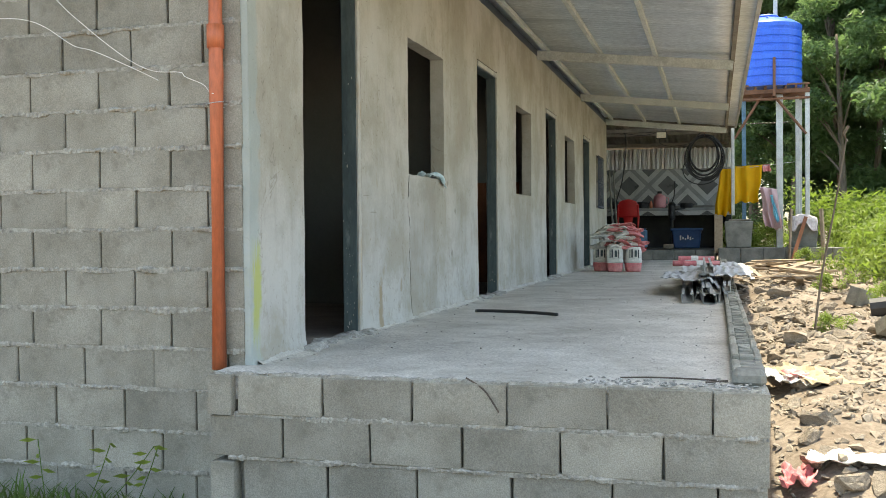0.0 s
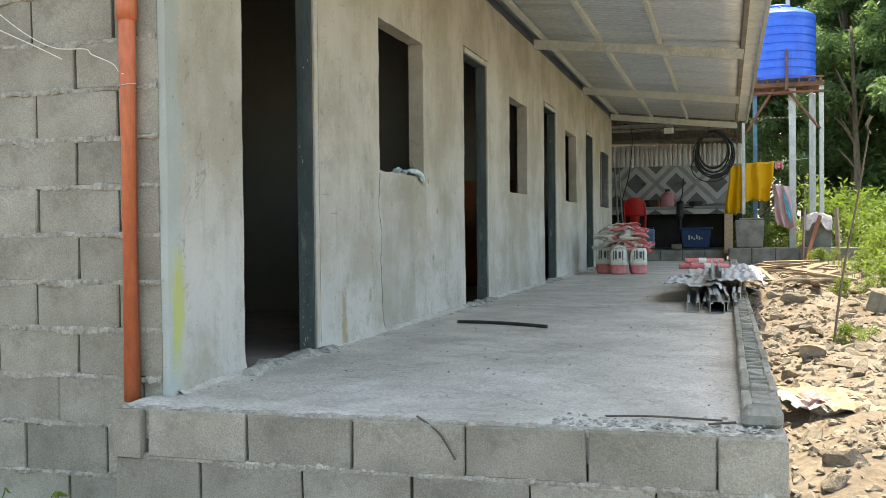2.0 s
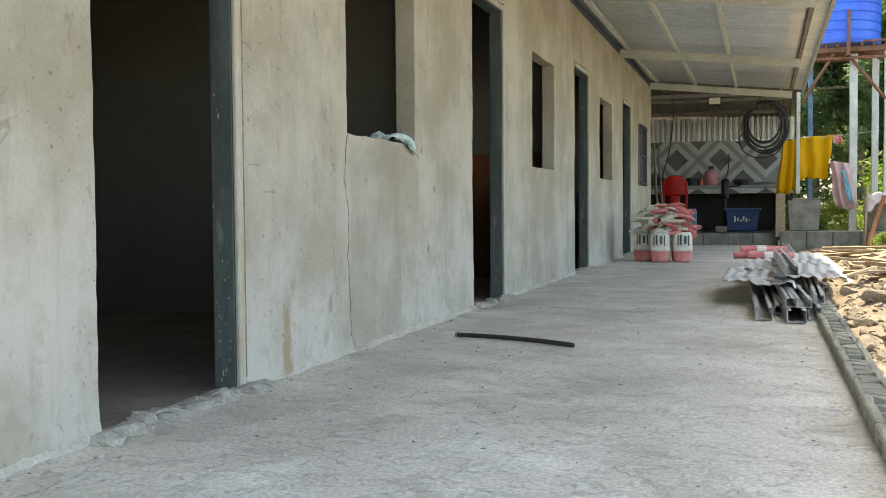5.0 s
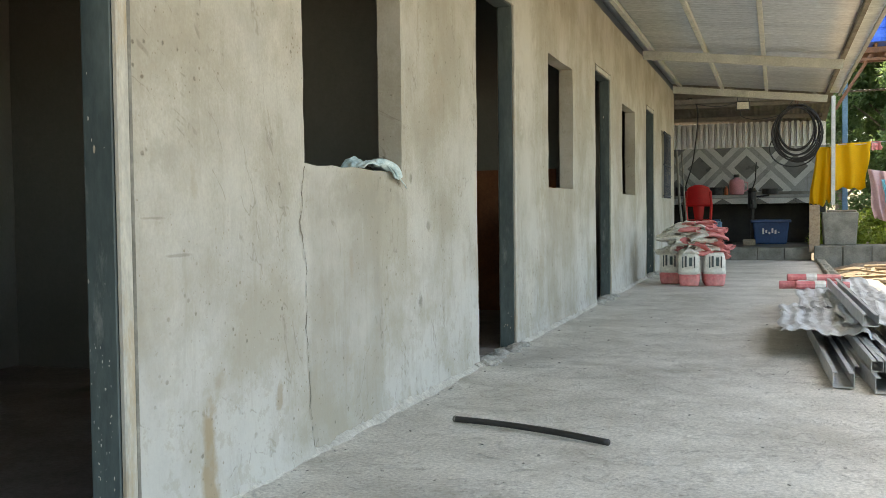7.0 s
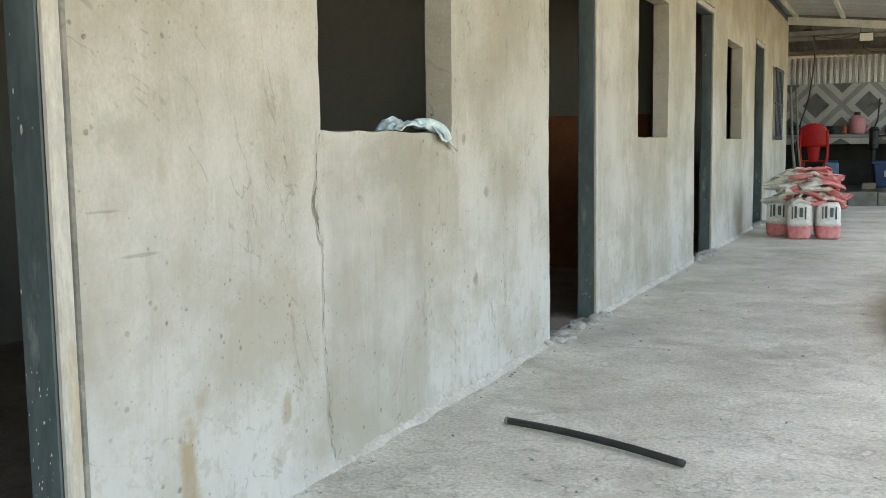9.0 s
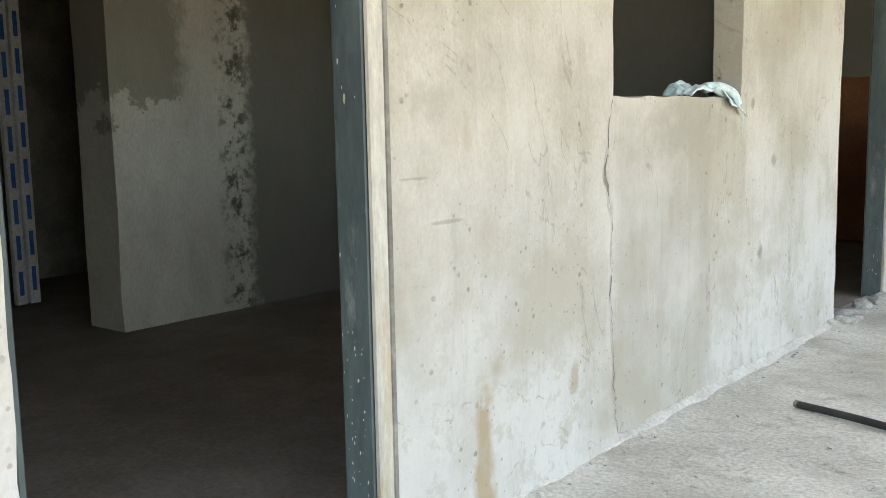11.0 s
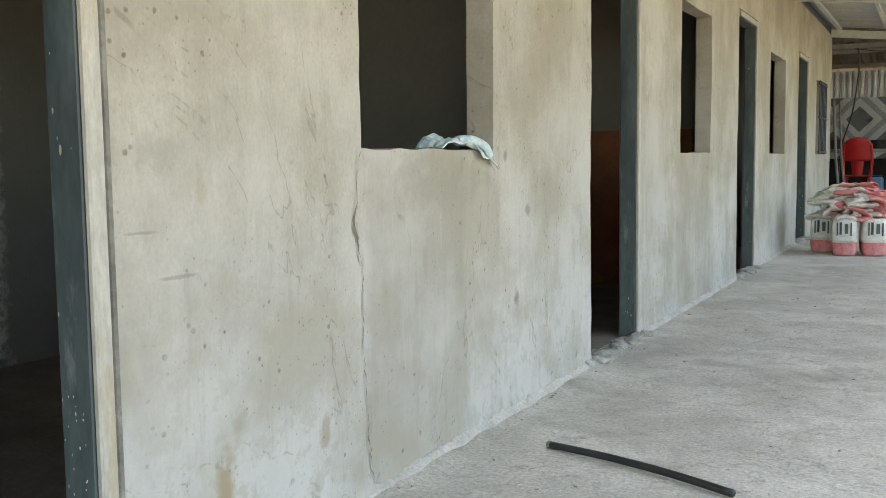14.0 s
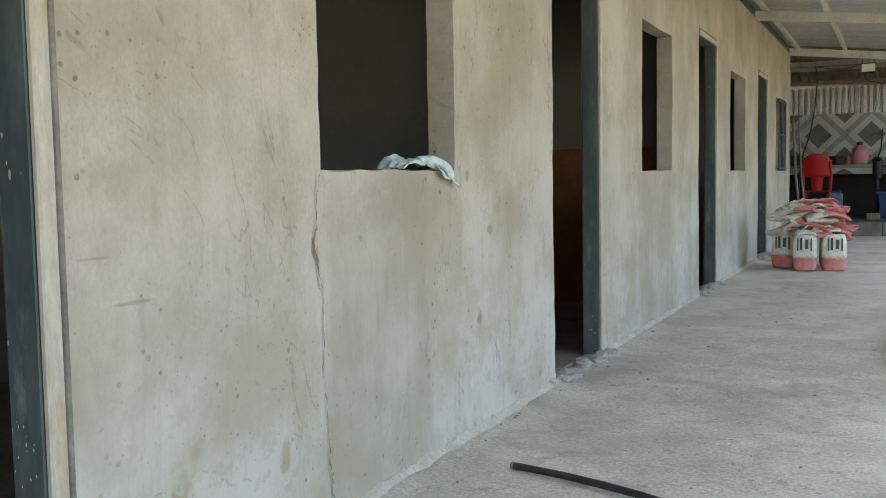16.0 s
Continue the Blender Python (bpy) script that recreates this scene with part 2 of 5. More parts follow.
def inner_mat():
    """Damp inner plaster: a pale lower coat with a ragged tide line, a band of black mould and a moist grey stretch
    beyond it, darkened to put the rooms' shade in the colour.
    """
    m = mat("inner_plaster", (0.5, 0.49, 0.43), (0.64, 0.63, 0.57), 1.6, 0.9, 0, 0.15, 60, (1, 1.6, 0.8), None, spec=0.2, blend=(0.38, 0.62), detail=10, grit=0.12)
    L = m.node_tree.links.new
    bs = m.node_tree.nodes["Principled BSDF"]
    tc, sp = nd(m, "ShaderNodeTexCoord"), nd(m, "ShaderNodeSeparateXYZ")
    L(tc.outputs["Object"], sp.inputs[0])

    def noise_of(scale, detail):
        n = nd(m, "ShaderNodeTexNoise", Scale=scale, Detail=detail, Roughness=0.68)
        L(tc.outputs["Object"], n.inputs[0])
        return n.outputs[0]

    def calc(op, a, b):
        n = nd(m, "ShaderNodeMath")
        n.operation = op
        for i, v in enumerate((a, b)):
            if isinstance(v, float):
                n.inputs[i].default_value = v
            else:
                L(v, n.inputs[i])
        return n.outputs[0]

    def ramp(v, lo, hi):
        r = nd(m, "ShaderNodeMapRange", From_Min=lo, From_Max=hi)
        L(v, r.inputs[0])
        return r.outputs[0]

    def lay(src, fac, col):
        x = nd(m, "ShaderNodeMixRGB", Color2=(*col, 1))
        L(src, x.inputs[1]), L(fac, x.inputs[0])
        return x.outputs[0]

    src = bs.inputs["Base Color"].links[0].from_socket
    big, fine = noise_of(2.6, 9.0), noise_of(16.0, 8.0)
    zw = calc('ADD', sp.outputs[2], calc('MULTIPLY', calc('SUBTRACT', big, 0.5), 1.3))
    yw = calc('ADD', sp.outputs[1], calc('MULTIPLY', calc('SUBTRACT', fine, 0.5), 0.22))
    tide = calc('MULTIPLY', ramp(zw, 0.98, 1.01), ramp(yw, 2.7, 2.62))
    src = lay(src, calc('MULTIPLY', tide, 0.75), (0.22, 0.215, 0.165))
    # grey stretch, darkened so the deeper rooms look shaded through the windows
    damp_shade = ramp(yw, 2.98, 3.06)
    src = lay(src, calc('MULTIPLY', damp_shade, 0.8), (0.13, 0.13, 0.11))
    mould = calc('MULTIPLY', calc('MULTIPLY', ramp(yw, 2.84, 2.93), ramp(yw, 3.06, 3.0)), ramp(fine, 0.47, 0.58))
    src = lay(src, calc('MULTIPLY', mould, 0.85), (0.06, 0.06, 0.04))
    L(src, bs.inputs["Base Color"])
    return m


M_INNER = inner_mat()
M_SLAB = mat("slab_concrete", (0.43, 0.405, 0.355), (0.62, 0.592, 0.535), 1.9, 0.92, 0, 0.22, 75, (1, 1, 1), (0.36, 0.335, 0.285), spec=0.2, detail=15, grit=0.3, blend=(0.34, 0.64))
def slab_detail(m):
    """Flakes of pale laitance, dark scuffs and crumbs over the brushed slab."""
    L = m.node_tree.links.new
    bs = m.node_tree.nodes["Principled BSDF"]
    tc = nd(m, "ShaderNodeTexCoord")
    src = bs.inputs["Base Color"].links[0].from_socket
    relief = bs.inputs["Normal"].links[0].from_socket
    for scale, detail, lo, hi, col, amount, depth in ((7.0, 12.0, 0.54, 0.6, (0.64, 0.62, 0.57), 0.4, 0.01), (11.0, 9.0, 0.58, 0.66, (0.3, 0.28, 0.235), 0.28, -0.005), (30.0, 7.0, 0.6, 0.68, (0.26, 0.24, 0.2), 0.5, -0.005), (1.1, 8.0, 0.53, 0.62, (0.36, 0.335, 0.28), 0.45, 0.0)):
        mp = nd(m, "ShaderNodeMapping", Location=(scale, 3.1, 0.7))
        n = nd(m, "ShaderNodeTexNoise", Scale=scale, Detail=detail, Roughness=0.72, Distortion=0.5)
        r = nd(m, "ShaderNodeMapRange", From_Min=lo, From_Max=hi, To_Max=amount)
        x = nd(m, "ShaderNodeMixRGB", Color2=(*col, 1))
        L(tc.outputs["Object"], mp.inputs[0]), L(mp.outputs[0], n.inputs[0]), L(n.outputs[0], r.inputs[0])
        L(r.outputs[0], x.inputs[0]), L(src, x.inputs[1])
        src = x.outputs[0]
        if depth:
            b = nd(m, "ShaderNodeBump", Strength=0.7, Distance=abs(depth))
            b.invert = depth < 0
            L(r.outputs[0], b.inputs["Height"]), L(relief, b.inputs["Normal"])
            relief = b.outputs[0]
    L(src, bs.inputs["Base Color"]), L(relief, bs.inputs["Normal"])


slab_detail(M_SLAB)
M_ROOMFLOOR = mat("room_floor", (0.2, 0.17, 0.145), (0.3, 0.262, 0.23), 2.5, 0.9, 0, 0.12, 60, spots=(0.16, 0.145, 0.125), spec=0.2)
M_BLOCK = mat("hollow_block", (0.25, 0.236, 0.196), (0.37, 0.354, 0.305), 3.0, 0.95, 0, 0.33, 170, spots=(0.19, 0.18, 0.15), vary=0.13, spec=0.15, grit=0.26, detail=12)
M_MORTAR = mat("mortar", (0.29, 0.28, 0.255), (0.44, 0.425, 0.39), 14, 0.95, 0, 0.33, 70, spec=0.15, grit=0.32)
M_BED = mat("squeezed_mortar", (0.26, 0.248, 0.215), (0.42, 0.405, 0.36), 16, 0.95, 0, 0.33, 70, spec=0.15, grit=0.32)
M_FRAME = mat("grey_blue_steel", (0.045, 0.066, 0.07), (0.085, 0.115, 0.115), 9, 0.6, 0.0, 0.05, 60, (1, 1, 0.25), (0.26, 0.28, 0.27))
M_FRAMEEDGE = mat("cement_smeared_steel", (0.36, 0.36, 0.33), (0.5, 0.48, 0.42), 6, 0.75, 0, 0.08, 60, (1, 1, 0.3), (0.4, 0.31, 0.2))
M_GALV = mat("galvanised_steel", (0.4, 0.41, 0.41), (0.55, 0.56, 0.55), 5, 0.45, 0.55, 0.03, 50, spots=(0.4, 0.41, 0.42))
M_ROOF = mat("zinc_roof_sheet", (0.6, 0.65, 0.69), (0.74, 0.78, 0.81), 1.6, 0.36, 0.5, 0.02, 40, (0.4, 2, 1), (0.48, 0.52, 0.55))
M_BEAM = mat("pale_primer", (0.5, 0.53, 0.5), (0.62, 0.64, 0.6), 6, 0.6, 0.1, 0.04, 60, spots=(0.4, 0.42, 0.39))
M_DARKSTEEL = mat("dark_blue_steel", (0.035, 0.045, 0.07), (0.06, 0.075, 0.11), 6, 0.5, 0.2, 0.03)
M_RUST = mat("rusty_iron", (0.13, 0.065, 0.04), (0.22, 0.11, 0.065), 8, 0.85, 0.1, 0.2, 70, spots=(0.12, 0.06, 0.035))
M_OLDSHEET = mat("weathered_sheet", (0.17, 0.15, 0.125), (0.28, 0.25, 0.215), 4, 0.7, 0.3, 0.08, 50, spots=(0.13, 0.08, 0.05))
M_TANK = mat("blue_plastic", (0.012, 0.1, 0.62), (0.02, 0.14, 0.72), 3, 0.35, 0, 0.02, 40)
M_PIPE = mat("orange_pvc", (0.5, 0.13, 0.055), (0.58, 0.17, 0.08), 4, 0.45, 0, 0.02, 40, (1, 1, 0.3), (0.45, 0.2, 0.12))
M_BLACK = mat("black_rubber", (0.012, 0.012, 0.013), (0.025, 0.025, 0.026), 8, 0.5, 0, 0.03)
M_WHITEWIRE = mat("white_wire", (0.7, 0.69, 0.66), (0.8, 0.79, 0.76), 9, 0.5, 0, 0.0)
M_RED = mat("red_plastic", (0.5, 0.012, 0.015), (0.58, 0.02, 0.022), 4, 0.35, 0, 0.01)
M_SACKWHITE = mat("white_sack_paper", (0.64, 0.62, 0.57), (0.76, 0.745, 0.7), 7, 0.8, 0, 0.15, 40)
M_SACKRED = mat("red_sack_paper", (0.58, 0.13, 0.14), (0.72, 0.32, 0.31), 7, 0.8, 0, 0.15, 40)
M_INK = mat("dark_print", (0.05, 0.055, 0.06), (0.09, 0.095, 0.1), 20, 0.8, 0, 0.0)
M_BLUEINK = mat("blue_print", (0.03, 0.12, 0.42), (0.05, 0.16, 0.5), 20, 0.6, 0, 0.0)
M_WRAP = mat("white_wrap_film", (0.6, 0.63, 0.66), (0.72, 0.74, 0.76), 6, 0.35, 0, 0.03)
M_YELLOW = mat("yellow_cloth", (0.82, 0.5, 0.012), (0.88, 0.56, 0.02), 4, 0.8, 0, 0.05, 60, trans=(0.92, 0.6, 0.02))
M_PINKBAG = mat("pale_pink_plastic", (0.7, 0.5, 0.52), (0.78, 0.62, 0.64), 5, 0.4, 0, 0.05, 40, trans=(0.8, 0.55, 0.58))
M_AQUA = mat("aqua_plastic", (0.12, 0.45, 0.6), (0.2, 0.55, 0.68), 5, 0.4, 0, 0.05)
M_BLUECLOTH = mat("pale_blue_cloth", (0.36, 0.52, 0.56), (0.66, 0.75, 0.75), 18, 0.9, 0, 0.2, 80)
M_TOWEL = mat("grey_pink_towel", (0.5, 0.42, 0.42), (0.62, 0.58, 0.58), 25, 0.95, 0, 0.2, 80)
M_WOOD = mat("raw_timber", (0.25, 0.18, 0.115), (0.38, 0.29, 0.2), 5, 0.8, 0, 0.15, 40, (6, 1, 6), (0.2, 0.165, 0.13))
M_PLY = mat("red_brown_plywood", (0.2, 0.07, 0.03), (0.29, 0.11, 0.045), 4, 0.7, 0, 0.06, 50, (1, 4, 1))
M_BARK = mat("bark", (0.12, 0.09, 0.065), (0.22, 0.18, 0.14), 7, 0.95, 0, 0.4, 40, (3, 3, 0.6))
M_LEAF = mat("tree_leaf", (0.05, 0.092, 0.04), (0.105, 0.165, 0.075), 3, 0.5, 0, 0.0, 30, trans=(0.24, 0.38, 0.13), vary=0.5)
M_SHRUB = mat("shrub_leaf", (0.15, 0.21, 0.04), (0.23, 0.28, 0.065), 3, 0.55, 0, 0.0, 30, trans=(0.26, 0.38, 0.06), vary=0.45)
M_GRASS = mat("grass_blade", (0.05, 0.11, 0.02), (0.1, 0.17, 0.035), 3, 0.6, 0, 0.0, 30, trans=(0.12, 0.2, 0.03), vary=0.4)
M_SOIL = mat("dry_soil", (0.18, 0.143, 0.108), (0.29, 0.24, 0.19), 2.6, 0.95, 0, 0.35, 30, spots=(0.2, 0.155, 0.11), spec=0.1, grit=0.35)
M_STONE = mat("rubble_stone", (0.24, 0.2, 0.155), (0.35, 0.3, 0.24), 6, 0.95, 0, 0.3, 45, vary=0.16, spec=0.1, grit=0.3)
M_CARD = mat("brown_paper", (0.34, 0.26, 0.165), (0.43, 0.34, 0.225), 6, 0.85, 0, 0.08)
M_TILEPALE = mat("pale_grey_tile", (0.42, 0.43, 0.42), (0.52, 0.53, 0.52), 3, 0.3, 0, 0.01)
M_TILEMID = mat("mid_grey_tile", (0.24, 0.25, 0.245), (0.31, 0.32, 0.31), 3, 0.3, 0, 0.01)
M_TILEDARK = mat("dark_grey_tile", (0.09, 0.095, 0.095), (0.14, 0.145, 0.145), 3, 0.3, 0, 0.01)
M_BIN = mat("blue_tub_plastic", (0.012, 0.055, 0.17), (0.02, 0.08, 0.22), 4, 0.4, 0, 0.01)
M_PINK = mat("pink_plastic", (0.62, 0.25, 0.28), (0.7, 0.32, 0.34), 4, 0.4, 0, 0.01)
M_POT = mat("blackened_pot", (0.05, 0.05, 0.052), (0.12, 0.12, 0.12), 8, 0.5, 0.6, 0.03)
M_CONC = mat("old_concrete", (0.14, 0.138, 0.12), (0.27, 0.262, 0.23), 5, 0.92, 0, 0.25, 60, spots=(0.12, 0.12, 0.1))
M_GLASS = mat("lamp_glass", (0.75, 0.75, 0.65), (0.8, 0.8, 0.7), 4, 0.15, 0, 0.0)
# near-black that paints the deep shade below the counter
M_UNDERSHADE = mat("counter_shade_black", (0.02, 0.02, 0.02), (0.045, 0.043, 0.04), 4, 0.8, 0, 0.1)
M_DARKFLOOR = mat("dark_floor", (0.07, 0.068, 0.06), (0.13, 0.125, 0.11), 3, 0.5, 0, 0.15)
M_PALESHEET = mat("pale_sheet", (0.72, 0.73, 0.72), (0.82, 0.82, 0.8), 3, 0.4, 0.2, 0.03, 50, spots=(0.4, 0.38, 0.35))
M_ROD = mat("dull_iron_rod", (0.07, 0.055, 0.045), (0.13, 0.1, 0.08), 9, 0.8, 0.1, 0.1)
M_BLUEPAINT = mat("faded_blue_paint", (0.12, 0.26, 0.42), (0.2, 0.36, 0.52), 5, 0.6, 0, 0.05)

# ---- mesh helpers ----
def mesh(name, verts, faces, material, parent=None, label="", smooth=False, mats=None):
    me = bpy.data.meshes.new(name)
    me.from_pydata([tuple(v) for v in verts], [], [tuple(f) for f in faces])
    me.materials.append(material)
    for x in mats or ():
        me.materials.append(x)
    if smooth:
        me.polygons.foreach_set("use_smooth", [True] * len(me.polygons))
    me.update()
    ob = new(name, me)
    ob.parent = parent
    if label:
        ob["label"] = label
    return ob


def part(name, bm, material, parent=None, label="", smooth=False):
    me = bpy.data.meshes.new(name)
    bm.normal_update()
    bm.to_mesh(me)
    bm.free()
    me.materials.append(material)
    if smooth:
        me.polygons.foreach_set("use_smooth", [True] * len(me.polygons))
    ob = new(name, me)
    ob.parent = parent
    if label:
        ob["label"] = label
    return ob


def thing(name, at, label, category, group="", kind="", rz=0):
    e = new(name)
    e.empty_display_size = 0.1
    e.matrix_world = pose(*at, 0, 0, rz)
    return tagged(e, label, category, group, kind)


def box(lo, hi, bevel=0.0, bm=None, m=None):
    bm = bm or bmesh.new()
    c = [(a + b) / 2 for a, b in zip(lo, hi)]
    s = [abs(b - a) for a, b in zip(lo, hi)]
    r = bmesh.ops.create_cube(bm, size=1, matrix=Matrix.Translation(c) @ Matrix.Diagonal((*s, 1)))
    vs = r["verts"]
    if bevel:
        es = list({e for v in vs for e in v.link_edges})
        o = bmesh.ops.bevel(bm, geom=es, offset=bevel, segments=1, affect='EDGES')
        vs = list({v for f in o["faces"] for v in f.verts} | {v for v in vs if v.is_valid})
    if m is not None:
        bmesh.ops.transform(bm, matrix=m, verts=vs)
    return bm


def tube(points, r, segs=8, closed=False, bm=None, taper=None):
    """A round tube along points."""
    bm = bm or bmesh.new()
    pts = [Vector(p) for p in points]
    rings = []
    n = len(pts)
    for i, p in enumerate(pts):
        a = pts[i - 1] if (i or closed) else p
        b = pts[(i + 1) % n] if (i < n - 1 or closed) else p
        d = (b - a).normalized()
        q = d.to_track_quat('Z', 'Y')
        rad = r if taper is None else r * (1 + (taper - 1) * i / max(n - 1, 1))
        rings.append([bm.verts.new(p + q @ Vector((rad * math.cos(2 * math.pi * k / segs), rad * math.sin(2 * math.pi * k / segs), 0))) for k in range(segs)])
    for i in range(n if closed else n - 1):
        A, B = rings[i], rings[(i + 1) % n]
        for k in range(segs):
            bm.faces.new((A[k], A[(k + 1) % segs], B[(k + 1) % segs], B[k]))
    if not closed:
        bm.faces.new(rings[0][::-1]), bm.faces.new(rings[-1])
    return bm


def lathe(profile, segs=24, at=(0, 0, 0)):
    bm = bmesh.new()
    rings = [[bm.verts.new((at[0] + r * math.cos(2 * math.pi * k / segs), at[1] + r * math.sin(2 * math.pi * k / segs), at[2] + z)) for k in range(segs)] for r, z in profile]
    for A, B in zip(rings, rings[1:]):
        for k in range(segs):
            bm.faces.new((A[k], A[(k + 1) % segs], B[(k + 1) % segs], B[k]))
    bm.faces.new(rings[0][::-1]), bm.faces.new(rings[-1])
    return bm


def sheet(nu, nv, f, name, material, parent=None, label="", thick=0.004, smooth=True):
    """A bent sheet with thickness; f(u, v) gives its place."""
    vs = [f(i / nu, j / nv) for j in range(nv + 1) for i in range(nu + 1)]
    fs = [(j * (nu + 1) + i, j * (nu + 1) + i + 1, (j + 1) * (nu + 1) + i + 1, (j + 1) * (nu + 1) + i) for j in range(nv) for i in range(nu)]
    ob = mesh(name, vs, fs, material, parent, label, smooth)
    if thick:
        so = ob.modifiers.new("thickness", 'SOLIDIFY')
        so.thickness = thick
    return ob


def smooth_pts(p, n=6):
    p = [Vector(q) for q in p]
    out = []
    for i in range(len(p) - 1):
        a, b, c, d = p[max(i - 1, 0)], p[i], p[i + 1], p[min(i + 2, len(p) - 1)]
        for k in range(n):
            t = k / n
            out.append(0.5 * (2 * b + (c - a) * t + (2 * a - 5 * b + 4 * c - d) * t * t + (3 * b - a - 3 * c + d) * t ** 3))
    return out + [p[-1]]


def nz(x, y, z=0.0, s=1.0):
    return noise.noise(Vector((x * s, y * s, z * s)))


# ---- ground ----
def ground_z(x, y):
    def st(a, b, v):
        v = min(max((v - a) / (b - a), 0), 1)
        return v * v * (3 - 2 * v)
    base = -0.62 + 0.34 * st(-1.6, 1.2, y) + 0.2 * st(1.0, 9.0, y) + 0.06 * st(9, 15, y)
    base = base if x > 2 else -0.62
    base -= 0.1 * st(2.6, 2.05, x) * (x > 2)
    bumps = 0.06 * nz(x, y, 0, 1.1) + 0.045 * nz(x, y, 3, 3.2) + 0.03 * nz(x, y, 7, 8)
    near = st(16, 8, abs(x - 3) + abs(y - 5) * 0.5)
    z = base + bumps * (0.3 + 0.7 * near)
    if -4.5 < x < 2.1 and y > -0.25 and y < 19:
        z = min(z, -0.68)
    elif x <= 2.1:
        z = -0.6 + 0.3 * bumps
    return z


def build_ground():
    xs = [-400, -120, -50, -25, -14, -9, -6] + [-5 + 0.25 * i for i in range(28)] + [2.0 + 0.07 * i for i in range(58)] + [6.2, 6.6, 7.1, 8, 9, 11, 14, 20, 35, 70, 150, 400]
    ys = [-300, -80, -30, -14, -9, -6.5] + [-5 + 0.2 * i for i in range(14)] + [-2.2 + 0.07 * i for i in range(160)] + [9.0 + 0.25 * i for i in range(40)] + [20, 22, 25, 30, 40, 60, 100, 200, 500]
    vs = [(x, y, ground_z(x, y)) for y in ys for x in xs]
    n = len(xs)
    fs = [(j * n + i, j * n + i + 1, (j + 1) * n + i + 1, (j + 1) * n + i) for j in range(len(ys) - 1) for i in range(n - 1)]
    tagged(mesh("ground", vs, fs, M_SOIL, smooth=True), "dry pale soil strewn with broken concrete", "ground", kind="structure")


build_ground()

# ---- building ----
PERIOD = 3.45
DOORS = [(0.58, 1.365), (4.18, 4.95), (7.62, 8.4), (10.99, 11.76)]
WINDOWS = [(2.262, 3.135), (5.83, 6.67), (9.13, 10.05), (12.62, 13.52)]
WALL_TOP, SILL, LINTEL, DOOR_TOP, WALL_T, LENGTH = 2.58, 0.968, 1.875, 2.06, 0.105, 14.28


def crack_y(z):
    y = 2.236 - 0.036 * math.exp(-((z - 0.77) / 0.07) ** 2) - 0.016 * math.exp(-((z - 0.88) / 0.05) ** 2) + 0.09 * max(0.42 - z, 0)
    return y + 0.014 * nz(0, z, 9, 15) + 0.009 * nz(0, z, 4, 43)


def facade():
    ys, y = [0.0], 0.0
    cuts = sorted([v for p in DOORS + WINDOWS for v in p] + [LENGTH])
    for c in cuts:
        step = 0.012 if 2 < c < 2.3 else 0.03 if c < 4.3 else 0.08
        k = max(1, round((c - y) / step))
        ys += [y + (c - y) * (i + 1) / k for i in range(k)]
        y = c
    zs, z = [-0.02], -0.02
    for c in (SILL, LINTEL, DOOR_TOP, WALL_TOP):
        k = max(1, round((c - z) / 0.04))
        zs += [z + (c - z) * (i + 1) / k for i in range(k)]
        z = c

    def hole(i, j):
        ym, zm = (ys[i] + ys[i + 1]) / 2, (zs[j] + zs[j + 1]) / 2
        return any(a < ym < b and zm < DOOR_TOP for a, b in DOORS) or any(a < ym < b and SILL < zm < LINTEL for a, b in WINDOWS)

    vs, fs, idx = [], [], {}

    def vert(i, j, back):
        k = (i, j, back)
        if k not in idx:
            idx[k] = len(vs)
            y, z = ys[i], zs[j]
            jy, jz = 0.006 * nz(y, z, 2, 13), 0.006 * nz(y, z, 8, 13)
            if back:
                vs.append((-WALL_T, y + jy, z + jz))
            else:
                x = 0.006 * nz(y, z, 0, 1.7) + 0.002 * nz(y, z, 4, 9)
                if z < 1.15 and 1.4 < y < 4.17:
                    t = (crack_y(z) - y) / 0.014
                    x += 0.016 * min(1, max(0, 1.15 - z) / 0.3) * min(max(t, 0), 1) * min(1, (y - 1.4) / 0.1)
                    x -= 0.02 * max(0, 1 - abs(t + 0.8)) * (0.45 + 0.55 * max(0, nz(0, z, 1, 5) + 0.5)) * min(1, max(0, SILL - z) / 0.1)
                if z < 0.07:
                    x += 0.012 * (0.07 - max(z, 0)) / 0.07 * (1 + nz(y, z, 3, 11))
                vs.append((x, y + jy * (0 < i < len(ys) - 1), z + jz))
        return idx[k]

    ni, nj = len(ys) - 1, len(zs) - 1
    H = [[hole(i, j) for j in range(nj)] for i in range(ni)]
    for i in range(ni):
        for j in range(nj):
            if H[i][j]:
                continue
            fs.append((vert(i, j, 0), vert(i + 1, j, 0), vert(i + 1, j + 1, 0), vert(i, j + 1, 0)))
            fs.append((vert(i, j, 1), vert(i, j + 1, 1), vert(i + 1, j + 1, 1), vert(i + 1, j, 1)))
            for di, dj, p, q in ((-1, 0, (i, j + 1), (i, j)), (1, 0, (i + 1, j), (i + 1, j + 1)), (0, -1, (i, j), (i + 1, j)), (0, 1, (i + 1, j + 1), (i, j + 1))):
                a, b = i + di, j + dj
                if not (0 <= a < ni and 0 <= b < nj) or H[a][b]:
                    fs.append((vert(*p, 0), vert(*p, 1), vert(*q, 1), vert(*q, 0)))
    tagged(mesh("wall_east", vs, fs, M_PLASTER), "bare cement plaster facade with rough trowel marks", "wall", kind="structure")


facade()


